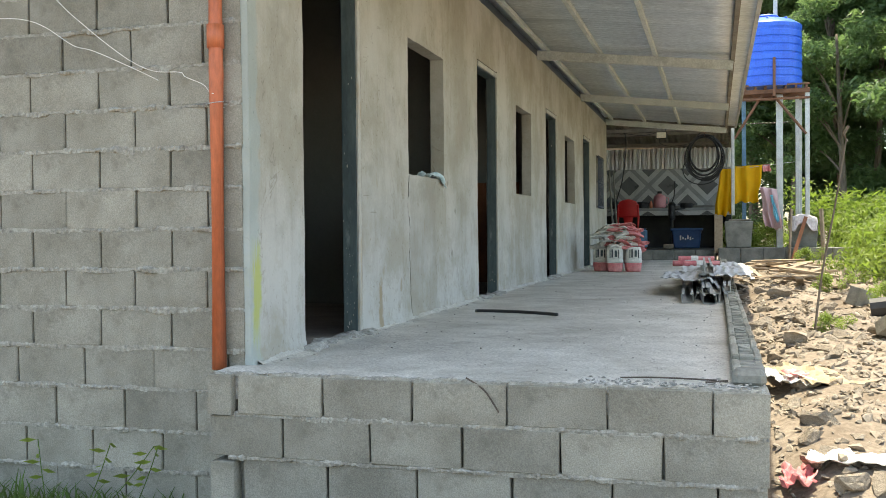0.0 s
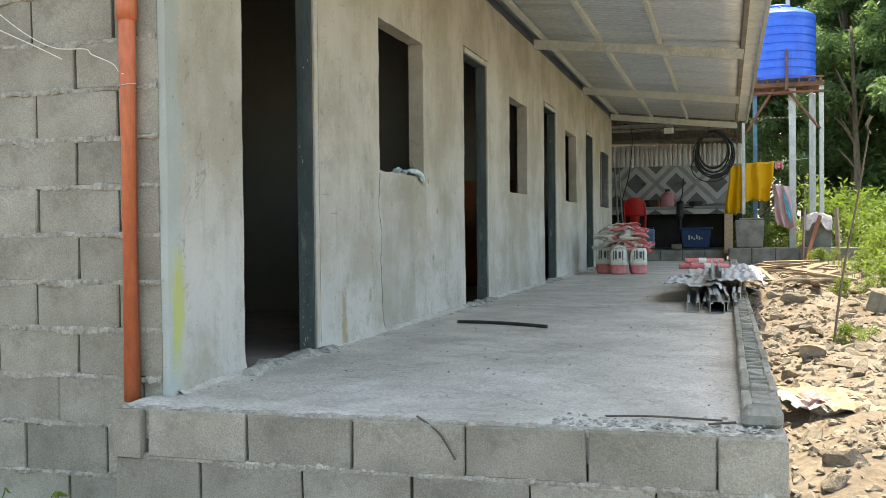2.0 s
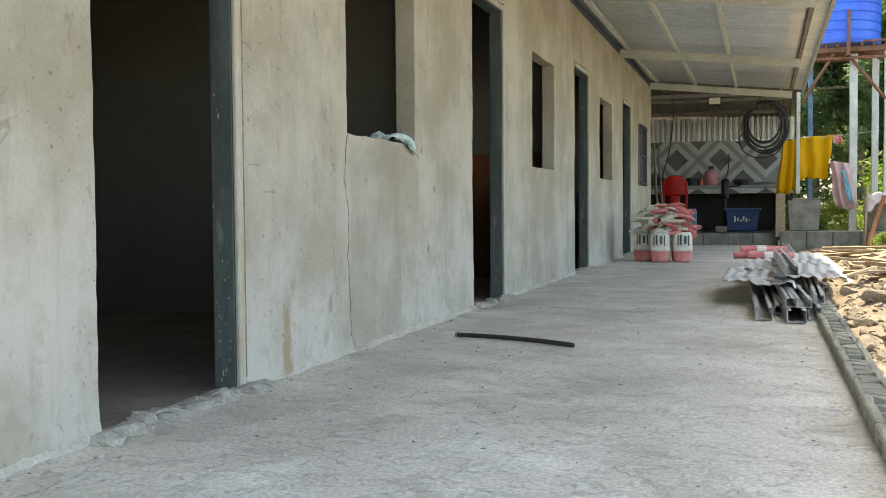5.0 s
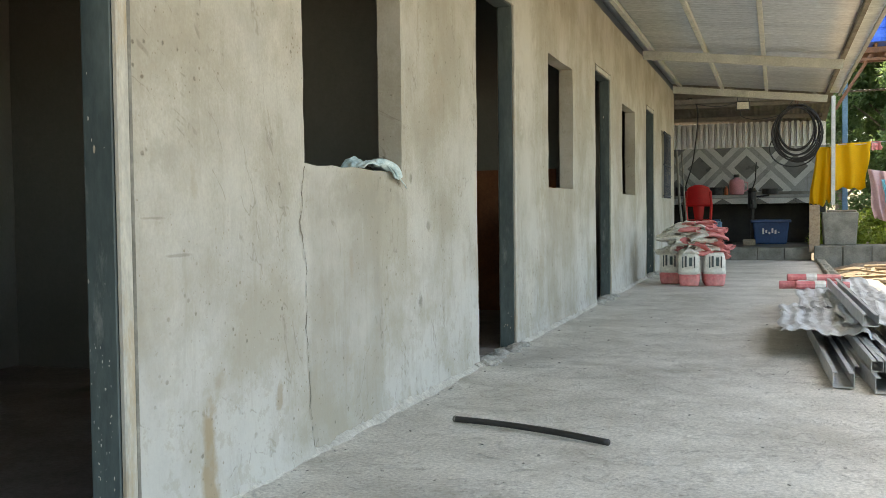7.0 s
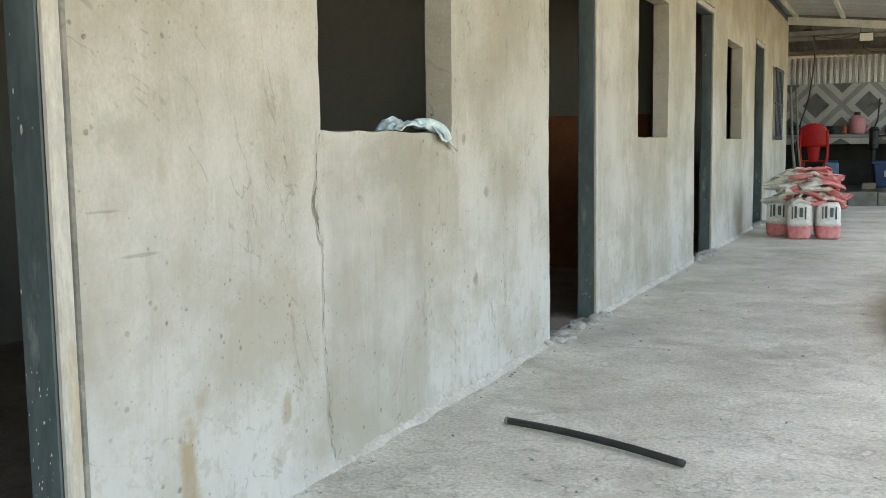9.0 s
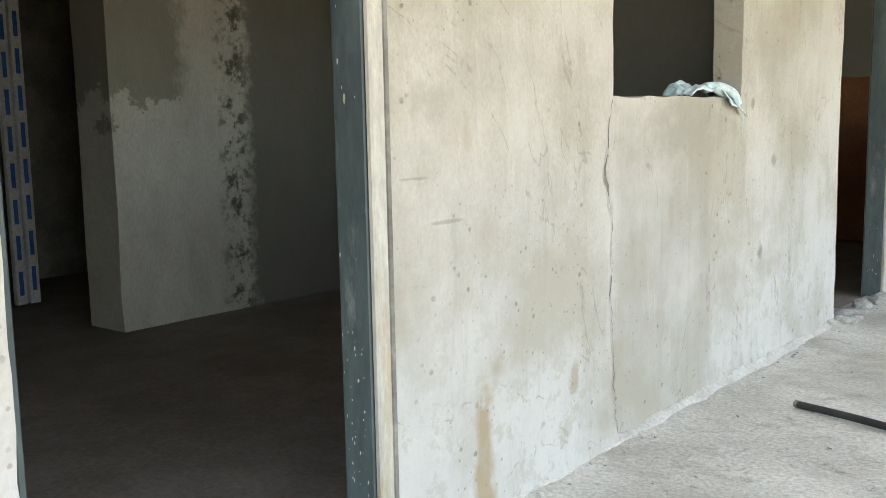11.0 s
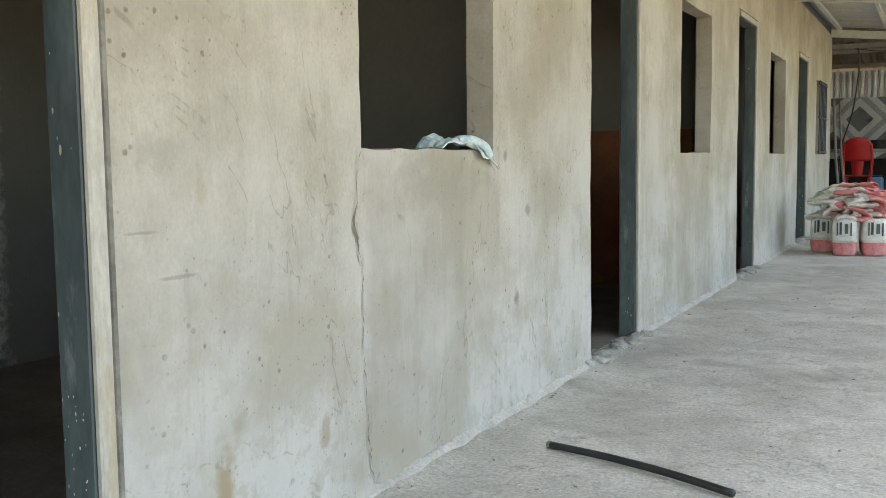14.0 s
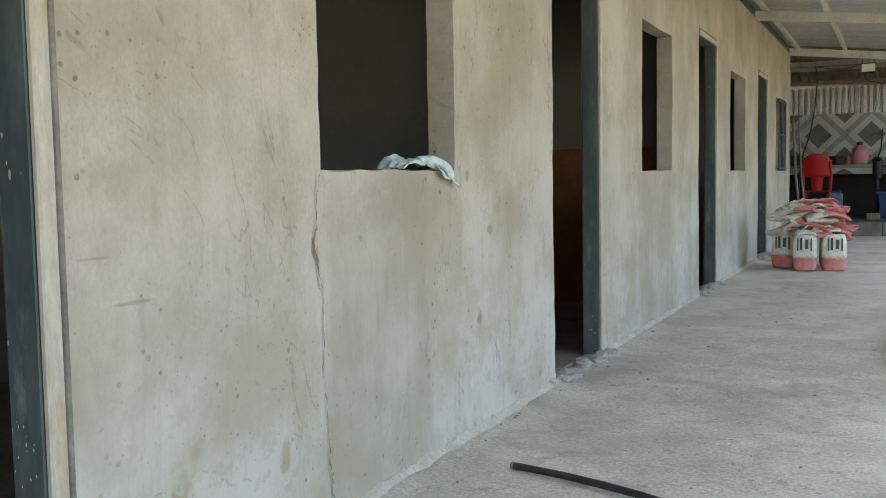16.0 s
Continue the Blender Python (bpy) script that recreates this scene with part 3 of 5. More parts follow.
def crack():
    """The joint where two plaster coats meet below the first window, a dark ribbon painting its shadow."""
    vs, n = [], 110
    for k in range(n + 1):
        z = 0.02 + (SILL - 0.03) * k / n
        y = crack_y(z)
        w = 0.003 + 0.012 * max(0, nz(3, z, 1, 6) + 0.1) + 0.007 * max(0, nz(5, z, 4, 21))
        x = 0.0185 + 0.006 * nz(y, z, 0, 1.7)
        vs += [(x - 0.004, y - w * 0.6, z), (x - 0.011, y + w + 0.004, z)]
    ob = mesh("plaster_joint", vs, [(2 * k, 2 * k + 1, 2 * k + 3, 2 * k + 2) for k in range(n)], M_CRACK)
    tagged(ob, "ragged joint between two coats of plaster, its shade put in the colour", "crack", kind="structure")


# dark grey standing in for shadow inside the joint
M_CRACK = mat("shaded_joint", (0.13, 0.115, 0.09), (0.24, 0.215, 0.17), 20, 0.95, 0, 0.2)
crack()


def door_frame(i, a, b):
    d = thing("door_%d" % i, (0, a, 0), "open doorway with a cement-smeared grey-blue steel frame", "doorway", "doorways of the row", "structure")
    w = b - a
    j = 0.058 if i == 1 else 0.045
    part("jamb", box((-0.09, 0.004, 0), (-0.016, 0.018, DOOR_TOP - 0.004), 0.003), M_FRAME, d)
    # channel: jamb face, front lip and a dark strip for the groove's shadow line
    part("jamb", box((-0.09, w - j + 0.002, 0), (-0.006, w - 0.004, DOOR_TOP - 0.004), 0.003), M_FRAME, d)
    part("lip", box((-0.005, w - j + 0.004, 0), (0.012, w - 0.013, DOOR_TOP - 0.01), 0.004), M_FRAMEEDGE, d, "steel lip smeared with cement")
    part("groove_shade", box((-0.004, w - 0.006, 0.0), (0.004, w + 0.01, DOOR_TOP + 0.01), 0.003), M_CONC, d, "dark strip painting the shadow line beside the frame")
    # blobs of cement dried on the far jamb
    random.seed(70 + i)
    bm = bmesh.new()
    for k in range(60 if i == 1 else 16):
        z = random.uniform(0.05, 1.9) if k % 4 == 0 else random.uniform(0.03, 0.5)
        r = 0.0008 + 0.0035 * random.random() ** 3
        bmesh.ops.create_icosphere(bm, subdivisions=1, radius=1, matrix=pose(random.uniform(-0.085, -0.02), w - j + 0.002, z, 0, 0, 0) @ Matrix.Diagonal((r * random.uniform(0.5, 1.6), 0.001, r * random.uniform(0.8, 4), 1)))
    part("cement_splash", bm, M_FRAMEEDGE, d, "dried cement splashes")
    part("head", box((-0.1, 0.02, DOOR_TOP - 0.06), (-0.006, w - 0.055, DOOR_TOP - 0.004), 0.003), M_FRAME, d)
    part("lip", box((-0.005, 0.012, DOOR_TOP - 0.055), (0.011, w - 0.012, DOOR_TOP - 0.012), 0.004), M_FRAMEEDGE, d, "steel lip smeared with cement")
    # rough cement left along the threshold
    random.seed(20 + i)
    bm = bmesh.new()
    n = 26
    for k in range(n):
        y = -0.06 + (w + 0.16) * k / n
        s = random.uniform(0.015, 0.036) * (0.7 + 0.6 * abs(math.sin(k * 0.9 + i)))
        q = pose(random.uniform(-0.03, 0.05), y, 0.004, random.uniform(-20, 20), random.uniform(-20, 20), random.uniform(0, 90)) @ Matrix.Diagonal((s * 1.6, s * 1.5, s * 0.8, 1))
        bmesh.ops.create_icosphere(bm, subdivisions=1, radius=1, matrix=q)
    for v in bm.verts:
        v.co += Vector((nz(*v.co, 40), nz(v.co.y, v.co.x, v.co.z, 33), 0.6 * nz(v.co.z, v.co.y, v.co.x, 37))) * 0.008
    part("threshold_mortar", bm, M_MORTAR, d, "crumbled cement along the threshold")


for i, (a, b) in enumerate(DOORS):
    door_frame(i + 1, a, b)

# rooms behind the facade
def room_walls():
    for k, y in enumerate((3.62, 7.08, 10.52)):
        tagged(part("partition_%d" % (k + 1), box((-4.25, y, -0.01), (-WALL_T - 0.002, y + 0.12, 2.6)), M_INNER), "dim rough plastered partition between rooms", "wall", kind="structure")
    tagged(part("wall_west", box((-4.4, 0.0, -0.65), (-4.255, LENGTH, 2.6)), M_CONC), "rear wall of the rooms", "wall", kind="structure")
    tagged(part("wall_north", box((-4.25, LENGTH - 0.13, -0.01), (-WALL_T - 0.002, LENGTH - 0.002, 2.6)), M_INNER), "end wall of the row of rooms", "wall", kind="structure")
    for k, y0 in enumerate((2.27, 5.72, 9.17, 12.6)):
        y1 = (3.617, 7.077, 10.517, LENGTH - 0.135)[k]
        bm = box((-2.74, y0 + 0.01, -0.005), (-2.47, y1, 2.6))
        bmesh.ops.subdivide_edges(bm, edges=bm.edges[:], cuts=14, use_grid_fill=True)
        for v in bm.verts:
            v.co.x += 0.008 * nz(v.co.y, v.co.z, k, 4)
            v.co.y += 0.008 * nz(v.co.x, v.co.z, k + 5, 5) * (v.co.y < y0 + 0.01)
        tagged(part("inner_wall_%d" % (k + 1), bm, M_INNER), "water-stained plastered inner wall, room shade put in its colour", "wall", kind="structure")
    tagged(part("floor_rooms", box((-4.25, 0.13, -0.12), (-WALL_T * 0.5, LENGTH - 0.135, -0.006)), M_ROOMFLOOR), "dark bare concrete floor inside the rooms", "floor", kind="structure")
    tagged(part("ceiling", box((-4.4, -0.75, 2.64), (-0.13, LENGTH, 2.68)), M_OLDSHEET), "metal roof above the rooms", "roof", kind="structure")
    tagged(part("gable_board", box((-4.4, 0.02, 2.6), (-0.14, 0.1, 2.638)), M_OLDSHEET), "board closing the gap under the roof", "trim", kind="structure")


room_walls()

# ---- porch slab ----
def slab():
    xs = [0.0 + 2.02 * i / 50 for i in range(51)]
    ys = [-0.2 + 0.05 * i for i in range(100)] + [4.8 + 0.15 * i for i in range(71)]
    n = len(xs)
    vs = []
    for y in ys:
        for x in xs:
            z = 0.005 * nz(x, y, 0, 1.3) + 0.0025 * nz(x, y, 5, 6)
            if x < 0.06:
                z += 0.006 * (1 + nz(x, y, 1, 9))
            vs.append((x - 0.07 * (x == 0.0), y + (0.012 * nz(x, 2, 0, 9) if y < -0.19 else 0), z))
    fs = [(j * n + i, j * n + i + 1, (j + 1) * n + i + 1, (j + 1) * n + i) for j in range(len(ys) - 1) for i in range(n - 1)]
    tagged(mesh("floor", vs, fs, M_SLAB, smooth=True), "rough pale concrete porch slab, dusty and brushed", "floor", kind="structure")
    tagged(part("slab_edge", box((-0.06, -0.19, -0.11), (2.14, 15.3, -0.012)), M_MORTAR), "underside of the porch slab", "floor", kind="structure")


slab()

# porch roof: beams, purlins and ribbed sheet
ROOF_X0, ROOF_X1, ROOF_Y0, ROOF_Y1 = -0.35, 2.32, -0.75, 14.42
def roof_z(x):
    return 2.705 - 0.11 * x


def porch_roof():
    r = thing("porch_roof", (0, 0, 0), "lean-to roof of ribbed zinc sheet on pale steel beams", "roof", kind="structure")
    n = int((ROOF_Y1 - ROOF_Y0) / 0.025)
    xs = (ROOF_X0, 0.6, 1.25, 1.9, ROOF_X1)
    vs = []
    prof = (0.0, 0.6, 1.0, 0.6)
    for k in range(n + 1):
        y = ROOF_Y0 + k * 0.025
        for x in xs:
            vs.append((x, y, roof_z(x) + 0.022 * prof[k % 4] + 0.004 * nz(x, y, 0, 0.9)))
    m = len(xs)
    fs = [(k * m + i, k * m + i + 1, (k + 1) * m + i + 1, (k + 1) * m + i) for k in range(n) for i in range(m - 1)]
    ob = mesh("roof_sheet", vs, fs, M_ROOF, r, "ribbed zinc sheet", smooth=True)
    so = ob.modifiers.new("thickness", 'SOLIDIFY')
    so.thickness = 0.003
    slope = math.degrees(math.atan(-0.11))
    for y in (0.1, 3.55, 7.12, 10.78, 14.2):
        part("beam", box((-0.04, y - 0.03, -0.155), (2.17, y + 0.03, -0.055), 0.004, m=pose(0, 0, roof_z(0), 0, -slope, 0)), M_BEAM, r)
    for x in (0.09, 0.7, 1.32, 2.14):
        part("purlin", box((x - 0.022, ROOF_Y0, roof_z(x) - 0.052), (x + 0.022, ROOF_Y1, roof_z(x) - 0.004), 0.003), M_BEAM if x < 2 else M_OLDSHEET, r)
    part("eave_strip", box((ROOF_X1 - 0.03, ROOF_Y0, roof_z(ROOF_X1) - 0.03), (ROOF_X1 + 0.008, ROOF_Y1, roof_z(ROOF_X1) - 0.006), 0.003), M_GALV, r, "weathered eave strip")
    part("wall_plate", box((-0.08, 0.02, WALL_TOP + 0.002), (-0.004, LENGTH, WALL_TOP + 0.09), 0.004), M_DARKSTEEL, r, "dark blue steel plate on the wall")


porch_roof()

# ---- water tank tower, kitchen and the far end ----
def corrugated(name, x0, x1, y0, y1, zf, material, parent, along="x", pitch=0.076, amp=0.01, label=""):
    """A corrugated sheet lying over x0..x1, y0..y1; the ribs run along one axis. zf(x, y): its height."""
    n = int((y1 - y0 if along == "x" else x1 - x0) / (pitch / 4))
    vs, fs = [], []
    for k in range(n + 1):
        for i in range(4):
            x, y = (x0 + (x1 - x0) * i / 3, y0 + (y1 - y0) * k / n) if along == "x" else (x0 + (x1 - x0) * k / n, y0 + (y1 - y0) * i / 3)
            vs.append((x, y, zf(x, y) + amp * math.sin(k * math.pi / 2)))
    fs = [(k * 4 + i, k * 4 + i + 1, k * 4 + i + 5, k * 4 + i + 4) for k in range(n) for i in range(3)]
    ob = mesh(name, vs, fs, material, parent, label, True)
    ob.modifiers.new("thickness", 'SOLIDIFY').thickness = 0.003
    return ob


KY, KZ = 18.0, 0.2
def kitchen():
    tagged(part("floor_kitchen", box((-1.2, 15.35, 0.0), (1.97, KY, KZ - 0.004)), M_DARKFLOOR), "dark concrete floor of the outdoor kitchen", "floor", kind="structure")
    tagged(part("wall_kitchen", box((-1.2, KY, 0.0), (2.3, KY + 0.12, 1.935)), M_CONC), "concrete wall behind the kitchen counter", "wall", kind="structure")
    # never in view: added on the left to darken the kitchen
    tagged(part("kitchen_light_block", box((-1.32, LENGTH, -0.2), (-1.2, KY + 0.12, 2.42)), M_CONC), "unseen side wall added to keep light out of the kitchen", "wall", kind="structure")
    step = thing("kitchen_step", (0, 15.3, 0), "low step of grey hollow blocks before the kitchen", "step", kind="structure")
    for k in range(6):
        part("block", box((-0.42 + 0.4 * k, -0.05, 0.0), (-0.03 + 0.4 * k, 0.06, KZ - 0.002), 0.008), M_CONC, step)
    # patterned tiles: each tile holds a quarter of a diamond
    w = thing("tile_wall", (0, KY, 0), "grey patterned ceramic wall tiles with diamonds", "wall tiles", kind="structure")
    s = 0.42
    for i in range(-3, 6):
        for z0, z1 in ((1.12, 1.358), (1.362, 1.778), (1.782, 1.935)):
            x0 = 0.1 + s * (i - 0.5)
            if x0 < 2.2:
                part("tile", box((x0 + 0.002, -0.012, z0), (min(x0 + s, 2.3) - 0.002, -0.002, z1), 0.002), M_TILEMID, w)

    def diamond(cx, cz, r, m, y):
        lo, hi = 1.122, 1.934
        pts = []
        ring = [(cx, cz - r), (cx + r, cz), (cx, cz + r), (cx - r, cz)]
        for (ax, az), (bx, bz) in zip(ring, ring[1:] + ring[:1]):
            if lo <= az <= hi:
                pts.append((ax, az))
            cut = sorted((t, ax + t * (bx - ax), lv) for lv in (lo, hi) for t in [(lv - az) / (bz - az)] if 0 < t < 1)
            pts += [(x, z) for _, x, z in cut]
        if len(pts) > 2:
            mesh("inlay", [(x, y, z) for x, z in pts], [tuple(range(len(pts)))], m, w, "diamond in the glaze")

    for k in range(-2, 3):
        for cx, cz in ((0.1 + 0.84 * k, 1.57), (0.52 + 0.84 * k, 1.99), (0.52 + 0.84 * k, 1.15)):
            if cx < 2.0:
                diamond(cx, cz, 0.36, M_TILEPALE, -0.0145)
                diamond(cx, cz, 0.22, M_TILEDARK, -0.017)

    # ribbed sheet above, standing
    vs, n = [], 140
    for k in range(n + 1):
        x = -1.2 + 0.1 * (k // 4) + (0.0, 0.01, 0.058, 0.068)[k % 4]
        y = KY + (0.11, 0.0, 0.0, 0.11)[k % 4]
        vs += [(x, y + 0.005, 1.94), (x, y + 0.005, 2.4)]
    sh = tagged(mesh("sheet_wall", vs, [(2 * k, 2 * k + 2, 2 * k + 3, 2 * k + 1) for k in range(n)], M_PALESHEET), "upright galvanised corrugated sheets above the tiles", "wall", kind="structure")
    sh.modifiers.new("thickness", 'SOLIDIFY').thickness = 0.003
    kr = thing("kitchen_roof", (0, 0, 0), "old dark corrugated roof over the kitchen", "roof", kind="structure")
    corrugated("roof_sheet", -1.4, 2.3, 14.2, 18.5, lambda x, y: 2.78 - 0.095 * (y - 14.5) - 0.03 * x, M_OLDSHEET, kr, "y")
    for y in (16.0, 17.2):
        part("rafter", box((-1.3, y - 0.03, 2.63 - 0.095 * (y - 14.5)), (2.2, y + 0.03, 2.69 - 0.095 * (y - 14.5)), 0.004), M_OLDSHEET, kr)
    part("cross_beam", box((-0.3, 14.97, 2.46), (2.05, 15.03, 2.53), 0.004), M_OLDSHEET, kr)
    for x in (-0.25, 2.0):
        part("hanger", box((x - 0.02, 14.98, 2.53), (x + 0.02, 15.02, 2.66)), M_OLDSHEET, kr)
    # counter
    c = thing("kitchen_counter", (0, 17.5, KZ), "tiled kitchen counter with a dark hollow below", "counter")
    part("worktop", box((-1.15, -0.05, 0.8), (2.28, 0.47, 0.86), 0.008), M_TILEMID, c)
    part("apron", box((-1.15, -0.035, 0.7), (2.28, -0.012, 0.798), 0.003), M_TILEPALE, c, "pale tiled apron")
    for k in range(5):
        x = -0.7 + 0.62 * k
        mesh("inlay", [(x - 0.16, -0.038, 0.702), (x + 0.16, -0.038, 0.702), (x, -0.038, 0.796)], [(0, 1, 2)], M_TILEDARK, c, "dark triangle in the tiles")
    # added black panel and piers: the hollow's shade is in their colour
    part("shade_panel", box((-1.15, 0.455, 0.0), (2.28, 0.49, 0.8)), M_UNDERSHADE, c, "black panel standing in for the shade under the worktop")
    for x in (-1.1, 2.2):
        part("pier", box((x - 0.05, 0.0, 0.0), (x + 0.05, 0.45, 0.8), 0.006), M_UNDERSHADE, c)


kitchen()


def chair(at, rz):
    c = thing("plastic_chair", at, "red plastic monobloc chair with a rounded slatted back", "chair", rz=rz)
    part("seat", box((-0.21, -0.2, 0.41), (0.21, 0.21, 0.435), 0.012), M_RED, c)
    for sx in (-1, 1):
        for sy in (-1, 1):
            part("leg", tube([(sx * 0.18, sy * 0.17, 0.42), (sx * 0.225, sy * 0.215, 0.0)], 0.022, 8, taper=0.8), M_RED, c)
    part("backrest", sheet_bm(lambda u, v: Vector(((u - 0.5) * 0.44 * (1 - 0.22 * max(v - 0.6, 0) ** 2 * 6), -0.225 - 0.05 * v - 0.03 * math.sin(math.pi * u), 0.66 + 0.38 * v - 0.05 * (2 * u - 1) ** 2 * v)), 12, 10, 0.014), M_RED, c, smooth=True)
    part("centre_splat", sheet_bm(lambda u, v: Vector(((u - 0.5) * 0.14 * (1 + 0.5 * v), -0.2 - 0.03 * v - 0.02 * math.sin(math.pi * u), 0.43 + 0.26 * v)), 6, 6, 0.012), M_RED, c)
    for sx in (-1, 1):
        part("back_post", tube([(sx * 0.2, -0.2, 0.42), (sx * 0.215, -0.22, 0.68), (sx * 0.2, -0.26, 0.93)], 0.024, 8), M_RED, c)


def sheet_bm(f, nu, nv, t):
    bm = bmesh.new()
    g = [[bm.verts.new(f(i / nu, j / nv)) for i in range(nu + 1)] for j in range(nv + 1)]
    for j in range(nv):
        for i in range(nu):
            bm.faces.new((g[j][i], g[j][i + 1], g[j + 1][i + 1], g[j + 1][i]))
    bm.normal_update()
    bmesh.ops.solidify(bm, geom=bm.faces[:], thickness=t)
    return bm


chair((0.17, 17.05, KZ), 0)

def kitchen_things():
    z = KZ + 0.86
    j = thing("water_jug", (0.78, 17.65, z), "pink plastic water jug with a black cap on the counter", "jug")
    part("body", lathe([(0.1, 0), (0.13, 0.03), (0.135, 0.2), (0.12, 0.27), (0.05, 0.3), (0.045, 0.32)], 20), M_PINK, j, smooth=True)
    part("cap", lathe([(0.05, 0.32), (0.05, 0.37), (0.03, 0.375)], 14), M_BLACK, j, "black cap")
    part("handle", tube([(0.12, 0, 0.24), (0.19, 0, 0.22), (0.19, 0, 0.1), (0.13, 0, 0.07)], 0.012, 6), M_PINK, j)
    for x, r, h in ((0.12, 0.11, 0.12), (0.42, 0.12, 0.14), (-0.2, 0.1, 0.16), (1.35, 0.14, 0.1)):
        p = thing("cooking_pot", (x, 17.62, z), "blackened aluminium cooking pot on the counter", "pot", "pots on the counter")
        part("body", lathe([(r * 0.8, 0), (r, 0.02), (r, h), (r * 1.05, h + 0.006), (r * 0.94, h), (r * 0.9, 0.02), (0.001, 0.015)], 18), M_POT, p, smooth=True)
        for s in (-1, 1):
            part("handle", tube([(s * r, -0.03, h * 0.75), (s * (r + 0.035), -0.03, h * 0.8), (s * (r + 0.035), 0.03, h * 0.8), (s * r, 0.03, h * 0.75)], 0.006, 6), M_POT, p)
    b = thing("orange_bottle", (0.6, 17.6, z), "small orange bottle on the counter", "bottle")
    part("body", lathe([(0.03, 0), (0.035, 0.02), (0.035, 0.11), (0.015, 0.14), (0.015, 0.16)], 12), M_PIPE, b, smooth=True)
    p = thing("hand_pump", (1.06, 17.05, KZ), "dark cast-iron hand water pump on a standpipe", "pump")
    part("standpipe", lathe([(0.06, 0), (0.06, 0.03), (0.035, 0.05), (0.035, 0.62)], 12), M_BLACK, p)
    part("barrel", lathe([(0.05, 0.6), (0.075, 0.63), (0.07, 0.9), (0.085, 0.92), (0.05, 0.97)], 14), M_BLACK, p)
    part("spout", tube([(0, -0.05, 0.75), (0, -0.17, 0.75), (0, -0.2, 0.68)], 0.025, 8), M_BLACK, p)
    part("lever", tube([(0.0, 0.02, 0.95), (0.05, 0, 1.1), (0.07, -0.02, 1.42)], 0.012, 8), M_BLACK, p)
    part("side_arm", tube([(0.05, 0, 0.82), (0.28, 0, 0.84)], 0.015, 8), M_BLACK, p)
    t = thing("storage_tub", (1.37, 17.05, KZ), "blue rectangular plastic tub with faded print", "tub")
    bm = bmesh.new()
    box((-0.3, -0.18, 0), (0.3, 0.18, 0.4), 0.02, bm)
    for v in bm.verts:
        k = 0.86 + 0.14 * v.co.z / 0.4
        v.co.x *= k
        v.co.y *= k
    part("body", bm, M_BIN, t)
    part("rim", box((-0.33, -0.21, 0.37), (0.33, 0.21, 0.42), 0.012), M_BIN, t)
    for k in range(6):
        part("print_bar", box((-0.14 + 0.05 * k, -0.188, 0.17 + 0.02 * (k % 2)), (-0.11 + 0.05 * k, -0.172, 0.27 - 0.03 * (k % 3))), M_WRAP, t, "faded pale print")
    b = thing("loose_block", (1.03, 16.2, KZ), "pale grey concrete block lying on the floor", "block")
    part("body", box((-0.1, -0.06, 0), (0.1, 0.06, 0.1), 0.012), M_STONE, b)
    b = thing("blue_can", (0.42, 17.2, KZ), "small blue container behind the chair", "container")
    part("body", box((-0.12, -0.1, 0), (0.12, 0.1, 0.4), 0.03), M_BLUEPAINT, b)
    part("lid", box((-0.1, -0.08, 0.4), (0.1, 0.08, 0.43), 0.01), M_BIN, b)
    b = thing("red_dish", (0.55, 15.9, KZ), "small red dish on the kitchen floor", "dish")
    part("body", lathe([(0.05, 0), (0.09, 0.03), (0.085, 0.03), (0.045, 0.006)], 14), M_RED, b)
    # leaning bamboo poles beside the facade end
    for x, y, r in ((-0.02, 15.1, 0.02), (0.05, 15.2, 0.014)):
        q = thing("leaning_pole", (x + 0.08, y, 0.0), "thin grey pole leaning at the corner", "pole", "poles at the corner")
        part("shaft", tube([(0.04, 0.0, 0.0), (-0.06, 0.05, 0.9), (-0.11, 0.1, 1.75)], r, 8), M_CONC, q)


kitchen_things()

